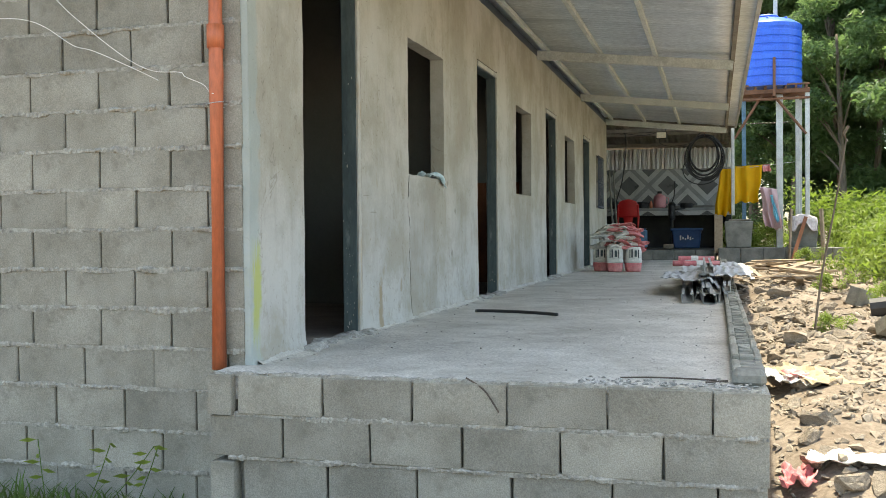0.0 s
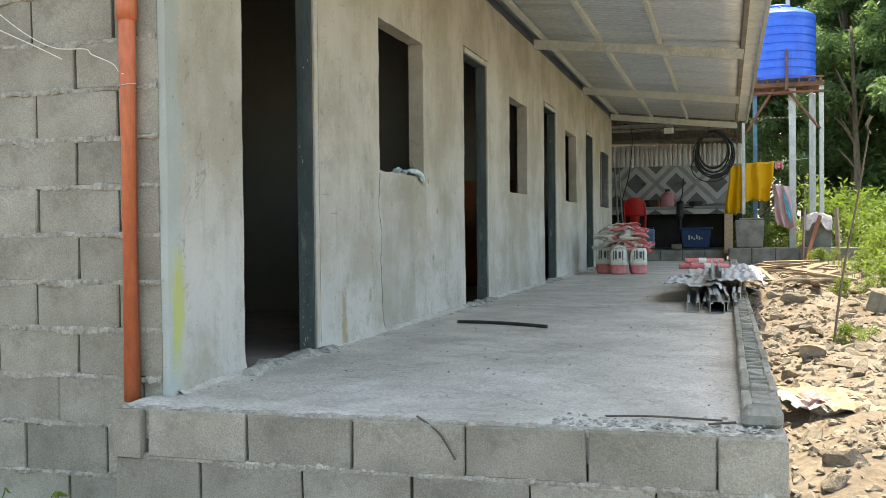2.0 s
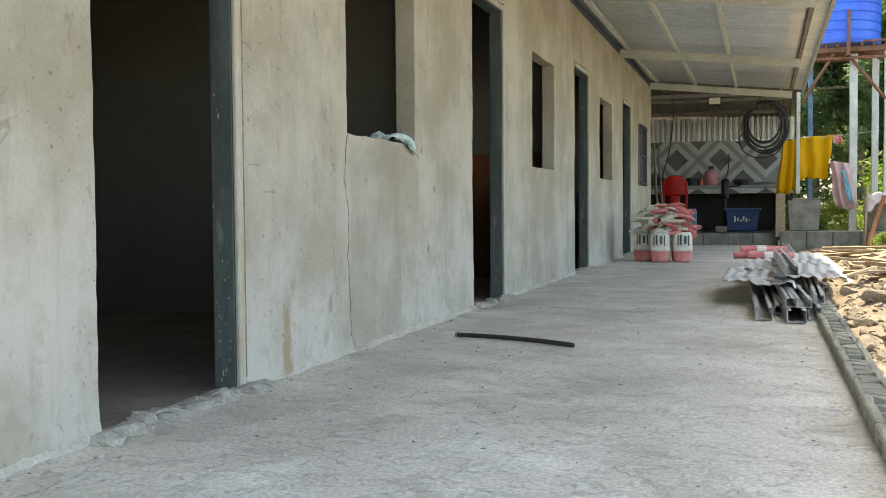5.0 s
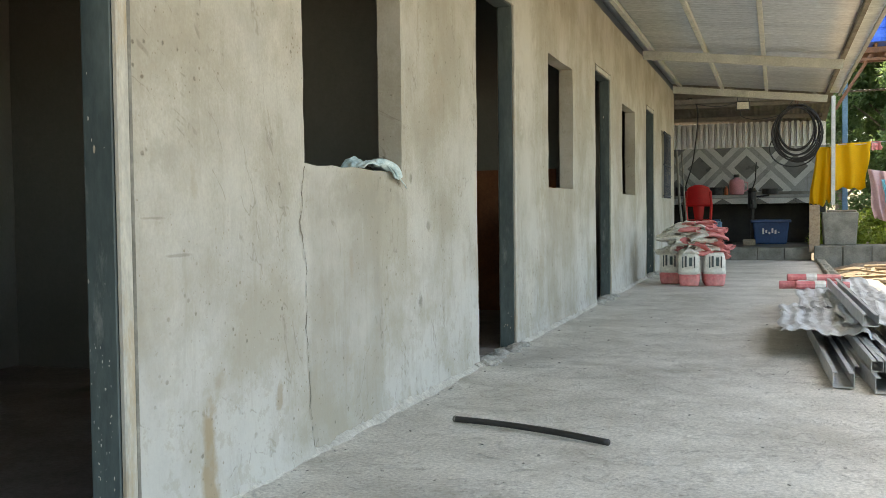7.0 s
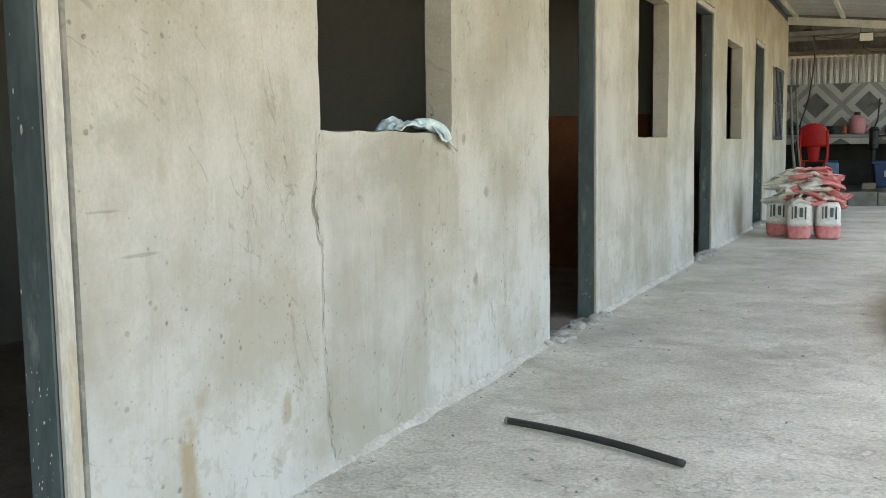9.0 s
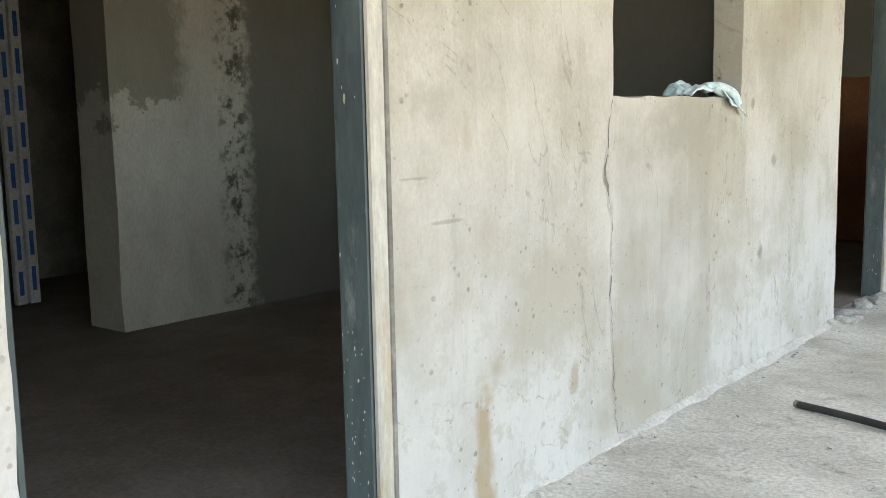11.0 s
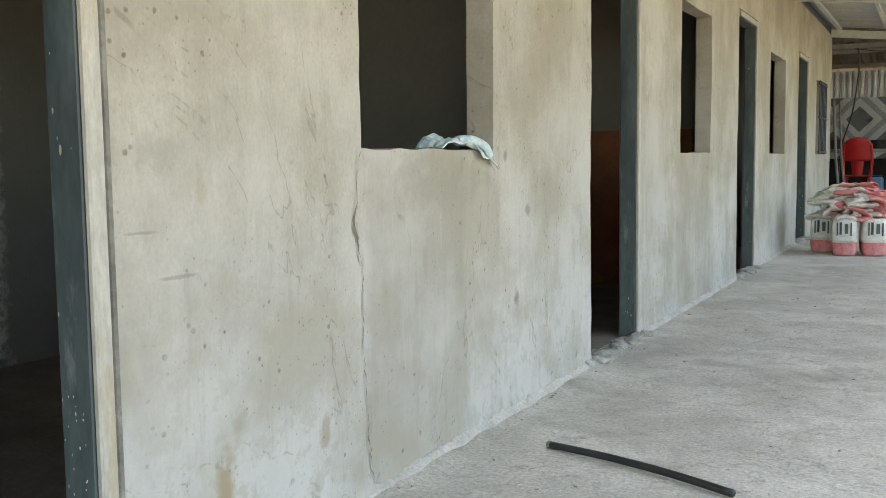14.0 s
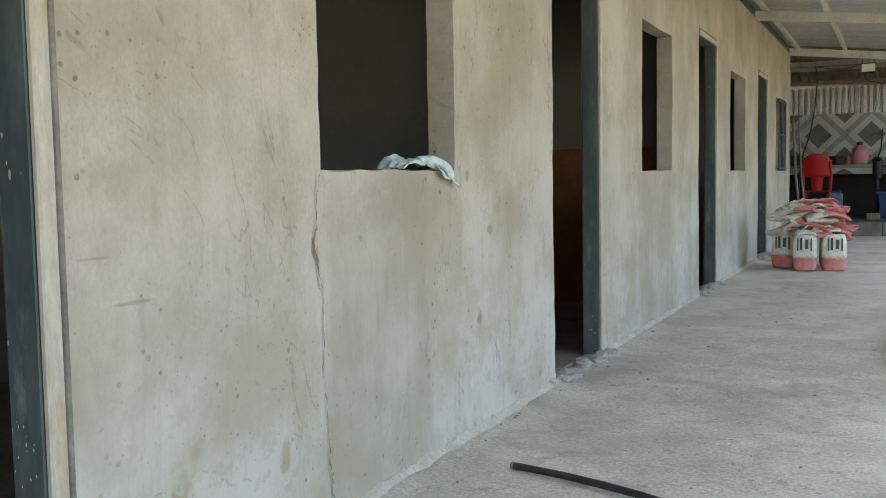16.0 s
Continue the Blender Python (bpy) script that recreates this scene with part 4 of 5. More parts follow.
def hose_coil():
    c = thing("hose_coil", (1.75, 15.0, 1.99), "coil of black plastic hose hung from the beam", "hose")
    random.seed(4)
    for k in range(9):
        rx, rz = 0.26 + 0.011 * k + random.uniform(-0.02, 0.02), 0.34 + 0.011 * k + random.uniform(-0.03, 0.03)
        dx, dz = random.uniform(-0.03, 0.03), 0.03 - 0.011 * k
        dy = 0.012 * (k % 4)
        pts = [(dx + rx * math.cos(a), dy + 0.01 * math.sin(3 * a + k), dz + rz * math.sin(a)) for a in (2 * math.pi * i / 40 for i in range(40))]
        part("loop", tube(pts, 0.0125, 6, True), M_BLACK, c, smooth=True)
    part("low_loop", tube([(-0.05 + 0.34 * math.cos(a), -0.02, -0.27 + 0.28 * math.sin(a)) for a in (math.pi * (0.85 + 1.3 * i / 24) for i in range(25))], 0.011, 6), M_BLACK, c)
    part("hook", tube([(0, 0.02, 0.36), (0.02, 0.02, 0.45), (0, 0.0, 0.52), (-0.02, 0, 0.42)], 0.008, 6), M_RUST, c, "rusty wire hook")
    l = thing("flood_light", (0.98, 14.62, 2.36), "small black floodlight with a pale glass front", "lamp")
    part("housing", box((-0.1, 0.0, -0.07), (0.1, 0.04, 0.07), 0.01), M_BLACK, l)
    part("glass", box((-0.085, -0.006, -0.05), (0.085, -0.001, 0.055), 0.002), M_GLASS, l, "pale glass")
    part("bracket", tube([(-0.09, 0.03, 0.0), (-0.07, 0.05, 0.16), (0.07, 0.05, 0.16), (0.09, 0.03, 0.0)], 0.006, 6), M_BLACK, l)
    for k, pts in enumerate(([(0.0, 15.02, 2.48), (0.2, 15.1, 2.55), (0.28, 15.2, 2.3), (0.2, 15.3, 1.6), (0.05, 15.4, 1.05), (0.0, 15.5, 0.2)], [(0.98, 14.66, 2.36), (0.95, 14.7, 2.22), (1.15, 14.75, 2.16), (1.5, 14.85, 2.22), (1.72, 15.0, 2.475)], [(0.2, 15.0, 2.47), (0.6, 14.97, 2.4), (0.95, 15.0, 2.47)])):
        w = thing("loose_wire", pts[0], "thin black cable hanging under the roof", "cable", "cables under the roof")
        part("cable", tube([Vector(p) - Vector(pts[0]) for p in smooth_pts(pts)], 0.011 if k == 0 else 0.007, 6), M_BLACK, w, smooth=True)


hose_coil()

def tower():
    # low wall and plinths
    w = thing("low_wall", (2.0, 15.0, 0), "low weathered wall of concrete blocks", "low wall")
    for k in range(6):
        part("block", box((0.4 * k, -0.08, -0.25), (0.392 + 0.4 * k, 0.12, 0.24), 0.012), M_CONC, w)
    part("coping", box((-0.02, 0.0, 0.2), (2.4, 0.8, 0.236), 0.01), M_CONC, w, "sunlit concrete ledge")
    for x, s, h in ((2.37, 0.26, 0.5), (3.53, 0.25, 0.44)):
        p = thing("concrete_plinth", (x, 15.28, 0.24), "stained tapered concrete footing under a steel post", "footing", "post footings")
        bm = box((-s, -0.22, 0), (s, 0.22, h), 0.015)
        for v in bm.verts:
            v.co.x *= 0.86 + 0.14 * v.co.z / h
            v.co.x += 0.008 * nz(*v.co, 9)
        part("body", bm, M_CONC, p)
        part("cap", box((-s * 0.7, -0.15, h), (s * 0.9, 0.15, h + 0.035), 0.012), M_STONE, p, "rough mortar cap")
    b = thing("leaning_board", (1.98, 14.98, 0.24), "pale plywood board leaning on the footing", "board")
    part("panel", box((-0.05, 0, -0.1), (0.1, 0.02, 0.62), 0.003, m=pose(0, 0.02, 0, -6, 0, 0)), M_WOOD, b)
    t = thing("tank_tower", (3.0, 15.6, 0.0), "tall steel stand with a rusty deck under a water tank", "tank stand")
    for x, y, z0, z1, r, m in ((-0.73, -0.46, 0.85, 2.5, 0.03, M_GALV), (0.6, -0.35, 0.7, 3.2, 0.04, M_GALV), (0.46, 0.1, 0.2, 3.12, 0.035, M_GALV), (0.12, -0.2, 0.1, 3.12, 0.06, M_GALV), (-0.5, 0.6, 0.1, 3.12, 0.04, M_BLUEPAINT), (0.55, 0.7, 0.1, 3.12, 0.04, M_GALV)):
        part("post", box((x - r, y - r, z0), (x + r, y + r, z1), 0.006), m, t)
    for y in (-0.4, 0.1, 0.6):
        part("deck_beam", box((-0.72, y - 0.03, 3.12), (0.64, y + 0.03, 3.2), 0.004), M_RUST, t)
    for k in range(8):
        part("joist", box((-0.7 + 0.18 * k, -0.45, 3.2), (-0.66 + 0.18 * k, 0.68, 3.26), 0.004), M_RUST, t)
    part("rail", box((-0.72, -0.46, 3.26), (0.64, -0.43, 3.29), 0.003), M_RUST, t)
    part("rail", box((-0.72, -0.45, 3.0), (0.64, -0.42, 3.04), 0.003), M_RUST, t)
    part("stay", box((-0.02, -0.63, 3.04), (0.03, -0.59, 3.76), 0.004), M_RUST, t)
    part("stay_arm", box((-0.02, -0.59, 3.04), (0.03, -0.36, 3.09), 0.004), M_RUST, t)
    for a, c in (((-0.7, -0.38, 2.3), (-0.2, -0.38, 3.1)), ((0.58, -0.38, 2.35), (0.0, -0.38, 3.1))):
        part("brace", tube([a, c], 0.028, 6), M_RUST, t)
    part("vent_pipe", tube([(0.1, 0.62, 3.2), (0.1, 0.62, 4.3), (0.1, 0.62, 5.6)], 0.04, 8), M_GALV, t)
    corrugated("lean_to_sheet", -0.6, 0.35, 0.2, 2.2, lambda x, y: 2.62 + 0.1 * y, M_OLDSHEET, t, "y", label="rusty sheet under the deck")
    k = thing("water_tank", (2.9, 15.68, 3.26), "large ribbed blue plastic water tank with a domed lid", "water tank")
    prof = [(0.56, 0.0)]
    for i in range(7):
        z = 0.05 + i * 0.13
        prof += [(0.575, z), (0.575, z + 0.085), (0.562, z + 0.1), (0.562, z + 0.12)]
    prof += [(0.575, 0.98), (0.575, 1.04), (0.54, 1.07), (0.42, 1.14), (0.24, 1.19), (0.22, 1.19)]
    prof = [(r * 1.13, z * 1.13) for r, z in prof]
    part("body", lathe(prof, 40), M_TANK, k)
    part("lid", lathe([(0.23, 1.34), (0.24, 1.38), (0.2, 1.41), (0.08, 1.43), (0.001, 1.43)], 28), M_TANK, k)
    for i in range(8):
        a = i * math.pi / 4
        part("shoulder_rib", box((0.24, -0.02, 1.24), (0.5, 0.02, 1.31), 0.01, m=pose(0, 0, 0, 0, 0, math.degrees(a))), M_TANK, k)


tower()

def hung_cloth(name, label, at, w, h, material, seed, top=0.0, skew=0.0, parent=None, fold=0.05, cat="cloth"):
    c = thing(name, at, label, cat)
    def f(u, v):
        x = (u - 0.5) * w * (1 - 0.15 * (1 - v) * nz(seed, v, 0, 2)) + skew * (1 - v)
        return (x + 0.03 * nz(u * 3, v * 2, seed), fold * math.sin(u * 13 + seed + 2 * v) * (1.1 - v * 0.6) + 0.03 * nz(u * 4, v * 3, seed + 2), -h * (1 - v) * (1 + 0.12 * nz(u * 4, seed, 0)) + top * u)
    sheet(26, 18, f, "fabric", material, c, thick=0.003)
    return c


hung_cloth("yellow_cloth", "bright yellow cloth hung over a line, glowing in the sun", (2.56, 15.25, 1.78), 0.5, 0.7, M_YELLOW, 3, 0.02, -0.08)
hung_cloth("yellow_sheet", "yellow cloth hanging askew beside the post", (2.18, 15.25, 1.74), 0.28, 0.88, M_YELLOW, 8, 0.0, -0.1)
hung_cloth("red_cloth", "small dark red cloth pegged to the line", (2.88, 15.25, 1.8), 0.14, 0.13, M_SACKRED, 5, 0, 0, fold=0.02)
hung_cloth("plastic_bag", "pale pink plastic bag with a blue stripe hung from the line", (2.9, 15.1, 1.38), 0.3, 0.75, M_PINKBAG, 6, -0.05, 0.1, cat="bag")
hung_cloth("blue_strip", "aqua plastic strip hanging beside the bag", (2.95, 15.03, 1.22), 0.05, 0.5, M_AQUA, 2, 0, 0.12, fold=0.01, cat="strip")
tw = thing("towel", (3.5, 15.2, 0.76), "grey and pink towel thrown over the footing", "towel")
sheet(20, 20, lambda u, v: ((u - 0.5) * 0.5 + 0.03 * nz(u * 4, v * 4), -0.24 + (0.1 * v if v < 0.5 else 0.05 + 0.5 * (v - 0.5)) + 0.02 * nz(u * 6, v * 5, 3), (0.02 if v > 0.5 else 0.02 - 0.42 * (0.5 - v) * (1 + 0.3 * math.sin(u * 9))) + 0.07 * math.sin(math.pi * u) + 0.03 * nz(u * 7, v * 7, 6)), "fabric", M_TOWEL, tw)
ln = thing("clothes_line", (2.1, 15.25, 1.785), "thin wire clothes line between the posts", "line")
part("wire", tube([(0.0, 0, 0.0), (0.5, 0, -0.03), (1.4, -0.1, 0.06)], 0.005, 5), M_GALV, ln)
for k, (a, b, w, m) in enumerate((((3.3, 14.75, 0.02), (3.55, 15.0, 0.8), 0.045, M_PLY), ((3.25, 14.8, 0.02), (3.3, 15.0, 0.95), 0.025, M_WOOD), ((3.85, 14.9, 0.0), (3.82, 15.05, 0.95), 0.04, M_WOOD))):
    q = thing("leaning_plank", a, "rough wooden plank leaning against the low wall", "plank", "planks at the low wall")
    part("plank", tube([(0, 0, 0), Vector(b) - Vector(a)], w, 4), m, q)

# ---- things on the porch ----
def sacks():
    random.seed(11)
    for k, (x, y) in enumerate(((0.27, 10.1), (0.49, 9.84), (0.74, 9.9), (0.42, 10.2), (0.7, 10.22))):
        s = thing("cement_sack", (x + 0.1, y, 0.004), "full cement sack, white above and red below, standing on the slab", "sack", "cement sacks", rz=random.uniform(-14, 14))
        for nm, z0, z1, m in (("lower_half", 0.0, 0.125, M_SACKRED), ("upper_half", 0.122, 0.345, M_SACKWHITE)):
            bm = bmesh.new()
            n, rings = 22, []
            for z in [z0 + (z1 - z0) * i / 6 for i in range(7)]:
                v = z / 0.345
                sq = (1 - 0.16 * (2 * v - 1) ** 4) * (1 + 0.03 * nz(k, z, 0, 12))
                rings.append([bm.verts.new((math.copysign(abs(math.cos(a)) ** 0.5, math.cos(a)) * 0.112 * sq + 0.004 * nz(a, z * 20, k), math.copysign(abs(math.sin(a)) ** 0.5, math.sin(a)) * 0.1 * sq + 0.004 * nz(z * 20, a, k), z)) for a in (2 * math.pi * i / n for i in range(n))])
            for A, B in zip(rings, rings[1:]):
                for i in range(n):
                    bm.faces.new((A[i], A[(i + 1) % n], B[(i + 1) % n], B[i]))
            bm.faces.new(rings[0][::-1]), bm.faces.new(rings[-1])
            h = part(nm, bm, m, s, smooth=True)
            if z0 > 0:
                for i, (bx, w, a, b) in enumerate(((-0.06, 0.012, 0.19, 0.31), (-0.03, 0.02, 0.2, 0.315), (0.02, 0.03, 0.21, 0.3), (0.06, 0.012, 0.19, 0.31))):
                    part("print_bar", box((bx - w / 2, -0.108, a), (bx + w / 2, -0.096, b), 0.001), M_INK if i % 2 else M_FRAME, h, "dark print")
    for k in range(34):
        t_ = 1 - 0.55 * k / 34
        x, y, z = 0.52 + random.uniform(-0.22, 0.24) * t_, 9.98 + random.uniform(-0.2, 0.2) * t_, 0.365 + 0.0085 * k
        e = thing("empty_sack", (x + 0.1, y, z), "folded empty cement sack of white and red paper", "sack", "empty sacks on the heap")
        e.matrix_world = pose(x + 0.1, y, z, random.uniform(-12, 16), random.uniform(-16, 16), random.uniform(-40, 40))
        L, W, q = random.uniform(0.34, 0.5), random.uniform(0.16, 0.26), k * 1.7
        split = random.uniform(0.45, 0.75)

        def lie(u, v, q=q, L=L, W=W):
            """A sack folded once along its length, its edges curling."""
            fold = 2 * math.pi * v
            return ((u - 0.5) * L + 0.012 * nz(v * 4, q), 0.5 * W * math.cos(fold) + 0.012 * nz(u * 5, q, 3), 0.02 * math.sin(fold) + 0.04 * nz(u * 2.5, 0.3, q) + 0.014 * nz(u * 9, v * 5, q) - 0.12 * (u - 0.5) ** 2)

        sheet(10, 14, lambda u, v: lie(u * split, v), "white_paper", M_SACKWHITE, e, thick=0.004, smooth=False)
        sheet(7, 14, lambda u, v: lie(split + u * (1 - split), v), "red_paper", M_SACKRED, e, thick=0.004, smooth=False)


sacks()

def channel(at, rz, length, w, h, label, roll=0):
    c = thing("steel_channel", at, label, "steel channel", "steel channels in the stack", rz=rz)
    for lo, hi in (((-w / 2, 0, 0), (w / 2, length, 0.003)), ((-w / 2, 0, 0.003), (-w / 2 + 0.003, length, h)), ((w / 2 - 0.003, 0, 0.003), (w / 2, length, h))):
        bm = box(lo, hi)
        bmesh.ops.subdivide_edges(bm, edges=[e for e in bm.edges if e.calc_length() > length * 0.9], cuts=12)
        for v in bm.verts:
            v.co.x += 0.006 * nz(v.co.y, w, roll, 2.5)
            v.co.z += 0.006 * abs(nz(v.co.y, h, roll + 3, 2)) * (v.co.z > 0.01)
        bmesh.ops.transform(bm, matrix=pose(0, 0, 0, 0, roll, 0), verts=bm.verts)
        part("web" if hi[2] < 0.01 else "flange", bm, M_GALV, c)
    for x in (-w / 2 + 0.012, w / 2 - 0.012):
        part("return_lip", box((x - 0.009, 0.0, h - 0.004), (x + 0.009, length, h), m=pose(0, 0, 0, 0, roll, 0)), M_GALV, c)


def metal_stack():
    lab = "dusty galvanised steel channel lying on the slab"
    for x, y, z, rz, L, w, h, ro in ((1.66, 4.02, 0.005, 1.5, 2.4, 0.09, 0.07, 0), (1.745, 4.3, 0.01, 1, 2.6, 0.06, 0.05, 10), (1.83, 3.92, 0.005, 3, 2.9, 0.1, 0.07, 0), (1.93, 4.1, 0.005, 1, 2.8, 0.07, 0.07, 0), (1.87, 4.02, 0.078, 2, 2.8, 0.08, 0.05, 0), (1.96, 4.3, 0.078, -1, 2.6, 0.06, 0.05, 0), (1.8, 4.05, 0.078, 1.5, 2.5, 0.05, 0.05, 0), (1.82, 4.6, 0.215, 1, 2.6, 0.075, 0.06, 0)):
        channel((x + 0.08, y - 0.02, z), rz, L, w, h, lab, ro)
    for k, (x0, x1, y0, y1, z) in enumerate(((1.48, 1.95, 4.8, 6.3, 0.155), (1.8, 2.28, 5.0, 7.2, 0.185), (1.6, 2.12, 6.0, 7.9, 0.17), (1.85, 2.33, 6.6, 8.8, 0.16))):
        s = thing("roof_sheet_scrap", (x0, y0, z), "crumpled grey corrugated roofing sheet lying on steel channels", "metal sheet", "scrap sheets on the stack")
        sheet(36, 40, lambda u, v, k=k: (u * (x1 - x0) + 0.03 * nz(v * 5, k, 0), v * (y1 - y0) + 0.07 * nz(u * 5, k, 4), 0.006 * math.sin(u * (x1 - x0) / 0.076 * 6.28) + 0.028 * nz(u * 2.5, v * 3, k) + 0.01 * nz(u * 9, v * 14, k + 3) - 0.035 * (u > 0.93)), "panel", M_OLDGALV if k % 2 else M_GALVDULL, s, thick=0.003, smooth=False)
    random.seed(5)
    for k in range(3):
        r = thing("rolled_sack", (1.68 + 0.06 * k, 7.5 + 0.09 * (k % 2), 0.2 + 0.05 * (k % 2)), "rolled red and white paper sack lying on the scrap sheets", "sack", "rolled sacks on the stack", rz=random.uniform(-18, 18))
        part("roll", tube([(-0.2 + 0.08 * i, 0.02 * nz(i, k), 0.012 * nz(k, i, 3)) for i in range(6)], 0.033, 9, taper=0.8), M_SACKRED, r)
        part("end_band", tube([(-0.06, 0, 0), (0.02, 0.0, 0)], 0.036, 9), M_SACKWHITE, r, "white band")


M_OLDGALV = mat("old_roof_sheet", (0.36, 0.37, 0.38), (0.52, 0.53, 0.54), 5, 0.6, 0.3, 0.1, 50, spots=(0.22, 0.21, 0.2))
M_GALVDULL = mat("dull_roof_sheet", (0.44, 0.45, 0.46), (0.6, 0.61, 0.61), 7, 0.6, 0.25, 0.1, 50, spots=(0.3, 0.29, 0.28))
metal_stack()

h = thing("black_hose_piece", (0.298, 2.89, 0.014), "short bent piece of black plastic pipe on the slab", "pipe")
part("pipe", tube(smooth_pts([(0, 0, 0), (0.2, -0.055, 0.004), (0.42, -0.13, 0.004), (0.623, -0.215, 0)]), 0.0115, 10), M_BLACK, h, smooth=True)
part("end_ring", tube([(-0.002, 0.001, 0), (0.008, -0.003, 0)], 0.0125, 10), M_CONC, h, "dusty cut end")

def sill_rag():
    r = thing("rag", (-0.05, 2.88, SILL), "crumpled pale blue cloth lying on the window sill", "rag")

    def f(u, v):
        """v runs from the back of the sill over its front edge; u along the sill."""
        y = -0.13 + 0.33 * u + 0.02 * nz(v * 5, u * 3, 7)
        hill = max(0, math.sin(math.pi * u)) ** 0.7
        x = -0.05 + 0.11 * v
        z = 0.006 + 0.05 * hill * (1 - 0.55 * v) * (0.8 + 0.35 * math.sin(u * 6.5 + 0.6)) + 0.02 * nz(u * 5 + v * 5, v * 3, 3) * hill + 0.008 * nz(u * 17, v * 9, 8)
        z = max(z, 0.004)
        over = max(0, v - 0.62) * max(0, u - 0.45) * 4
        if over > 0:
            z -= 0.085 * over
            x += 0.012 * min(over * 4, 1)
        return (x, y + 0.06 * v * (u - 0.3), z)

    sheet(48, 26, f, "fabric", M_BLUECLOTH, r, thick=0.003)
    part("twist", tube(smooth_pts([(0.03, 0.0, 0.03), (0.05, 0.07, 0.034), (0.066, 0.14, 0.014), (0.07, 0.175, -0.02)]), 0.017, 8, taper=0.75), M_BLUECLOTH, r, smooth=True)


sill_rag()

# orange drain pipe at the corner
dp = thing("drain_pipe", (-0.132, -0.042, -0.01), "orange plastic drain pipe running up the block wall", "pipe")
part("tube", tube([(0, 0, 0), (0.001, 0, 1.3), (0, 0, 2.8)], 0.032, 16), M_PIPE, dp, smooth=True)
part("coupling", tube([(0, 0, 1.4), (0, 0, 1.5)], 0.038, 16), M_PIPE, dp, smooth=True)
part("tie_wire", tube([(0.034 * math.cos(a), 0.034 * math.sin(a), 1.14 + 0.004 * a) for a in (0.4 * i for i in range(17))], 0.002, 5), M_GALV, dp)
for pts in ([(-1.6, -0.05, 1.6), (-1.244, -0.05, 1.592), (-1.1, -0.05, 1.575), (-0.99, -0.05, 1.532), (-0.85, -0.05, 1.444), (-0.74, -0.05, 1.411), (-0.54, -0.05, 1.324), (-0.425, -0.03, 1.267)], [(-1.2, -0.05, 1.95), (-0.934, -0.05, 1.657), (-0.794, -0.05, 1.534), (-0.657, -0.05, 1.428), (-0.54, -0.05, 1.35), (-0.43, -0.05, 1.304), (-0.305, -0.05, 1.293), (-0.276, -0.05, 1.271), (-0.19, -0.05, 1.233), (-0.152, -0.06, 1.195), (-0.124, -0.078, 1.188)]):
    w = thing("electric_wire", pts[0], "thin white wire hanging across the block wall", "wire", "white wires")
    part("cable", tube([Vector(p) - Vector(pts[0]) for p in smooth_pts(pts)], 0.0022, 5), M_WHITEWIRE, w, smooth=True)

# wrapped door frame and plywood inside the rooms
wf = thing("wrapped_door_frame", (-3.5, 2.33, 0.0), "door jamb wrapped in white film with blue printing", "door frame")
for y in (0.0, 0.07):
    s = part("jamb", box((-0.02, y - 0.028, 0.0), (0.02, y + 0.028, 2.1), 0.004), M_WRAP, wf)
    for k in range(11):
        z = 0.05 + 0.185 * k + (0.02 if y else 0)
        part("print_bar", box((0.0205, y - 0.012, z), (0.0225, y + 0.01, z + 0.125)), M_BLUEINK, s, "blue printing")
pb = thing("plywood_sheet", (-0.72, 7.0, 0.0), "red-brown plywood sheet leaning on the partition", "board")
part("panel", box((-0.45, 0, 0.0), (0.5, 0.018, 1.15), 0.003, m=pose(0, 0.0, 0, -3, 0, 0)), M_PLY, pb)
# iron grille at the last window
g = thing("window_grille", (0.01, 12.62, SILL), "dark iron grille fixed over the window", "grille")
for k in range(6):
    part("bar", tube([(0.02, 0.09 + 0.145 * k, 0.0), (0.02, 0.09 + 0.145 * k, 0.9)], 0.007, 6), M_DARKSTEEL, g)
for z in (0.03, 0.45, 0.87):
    part("rail", box((0.012, 0.0, z - 0.01), (0.03, 0.9, z + 0.01)), M_DARKSTEEL, g)

# ---- yard: rubble, rubbish, timber ----
def rock_mesh(seed):
    random.seed(seed)
    bm = bmesh.new()
    bmesh.ops.create_icosphere(bm, subdivisions=2 if seed < 6 else 1, radius=1)
    for _ in range(9):
        d = Vector((random.uniform(-1, 1), random.uniform(-1, 1), random.uniform(-1, 1))).normalized()
        c = random.uniform(0.25, 0.6)
        for v in bm.verts:
            k = v.co.dot(d) - c
            if k > 0:
                v.co -= d * k
    for v in bm.verts:
        v.co *= 1 + 0.22 * noise.noise(v.co * 2.6 + Vector((seed, 0, 0)))
        v.co.z *= 0.7
    me = bpy.data.meshes.new("stone")
    bm.to_mesh(me)
    bm.free()
    me.materials.append(M_STONE)
    return me


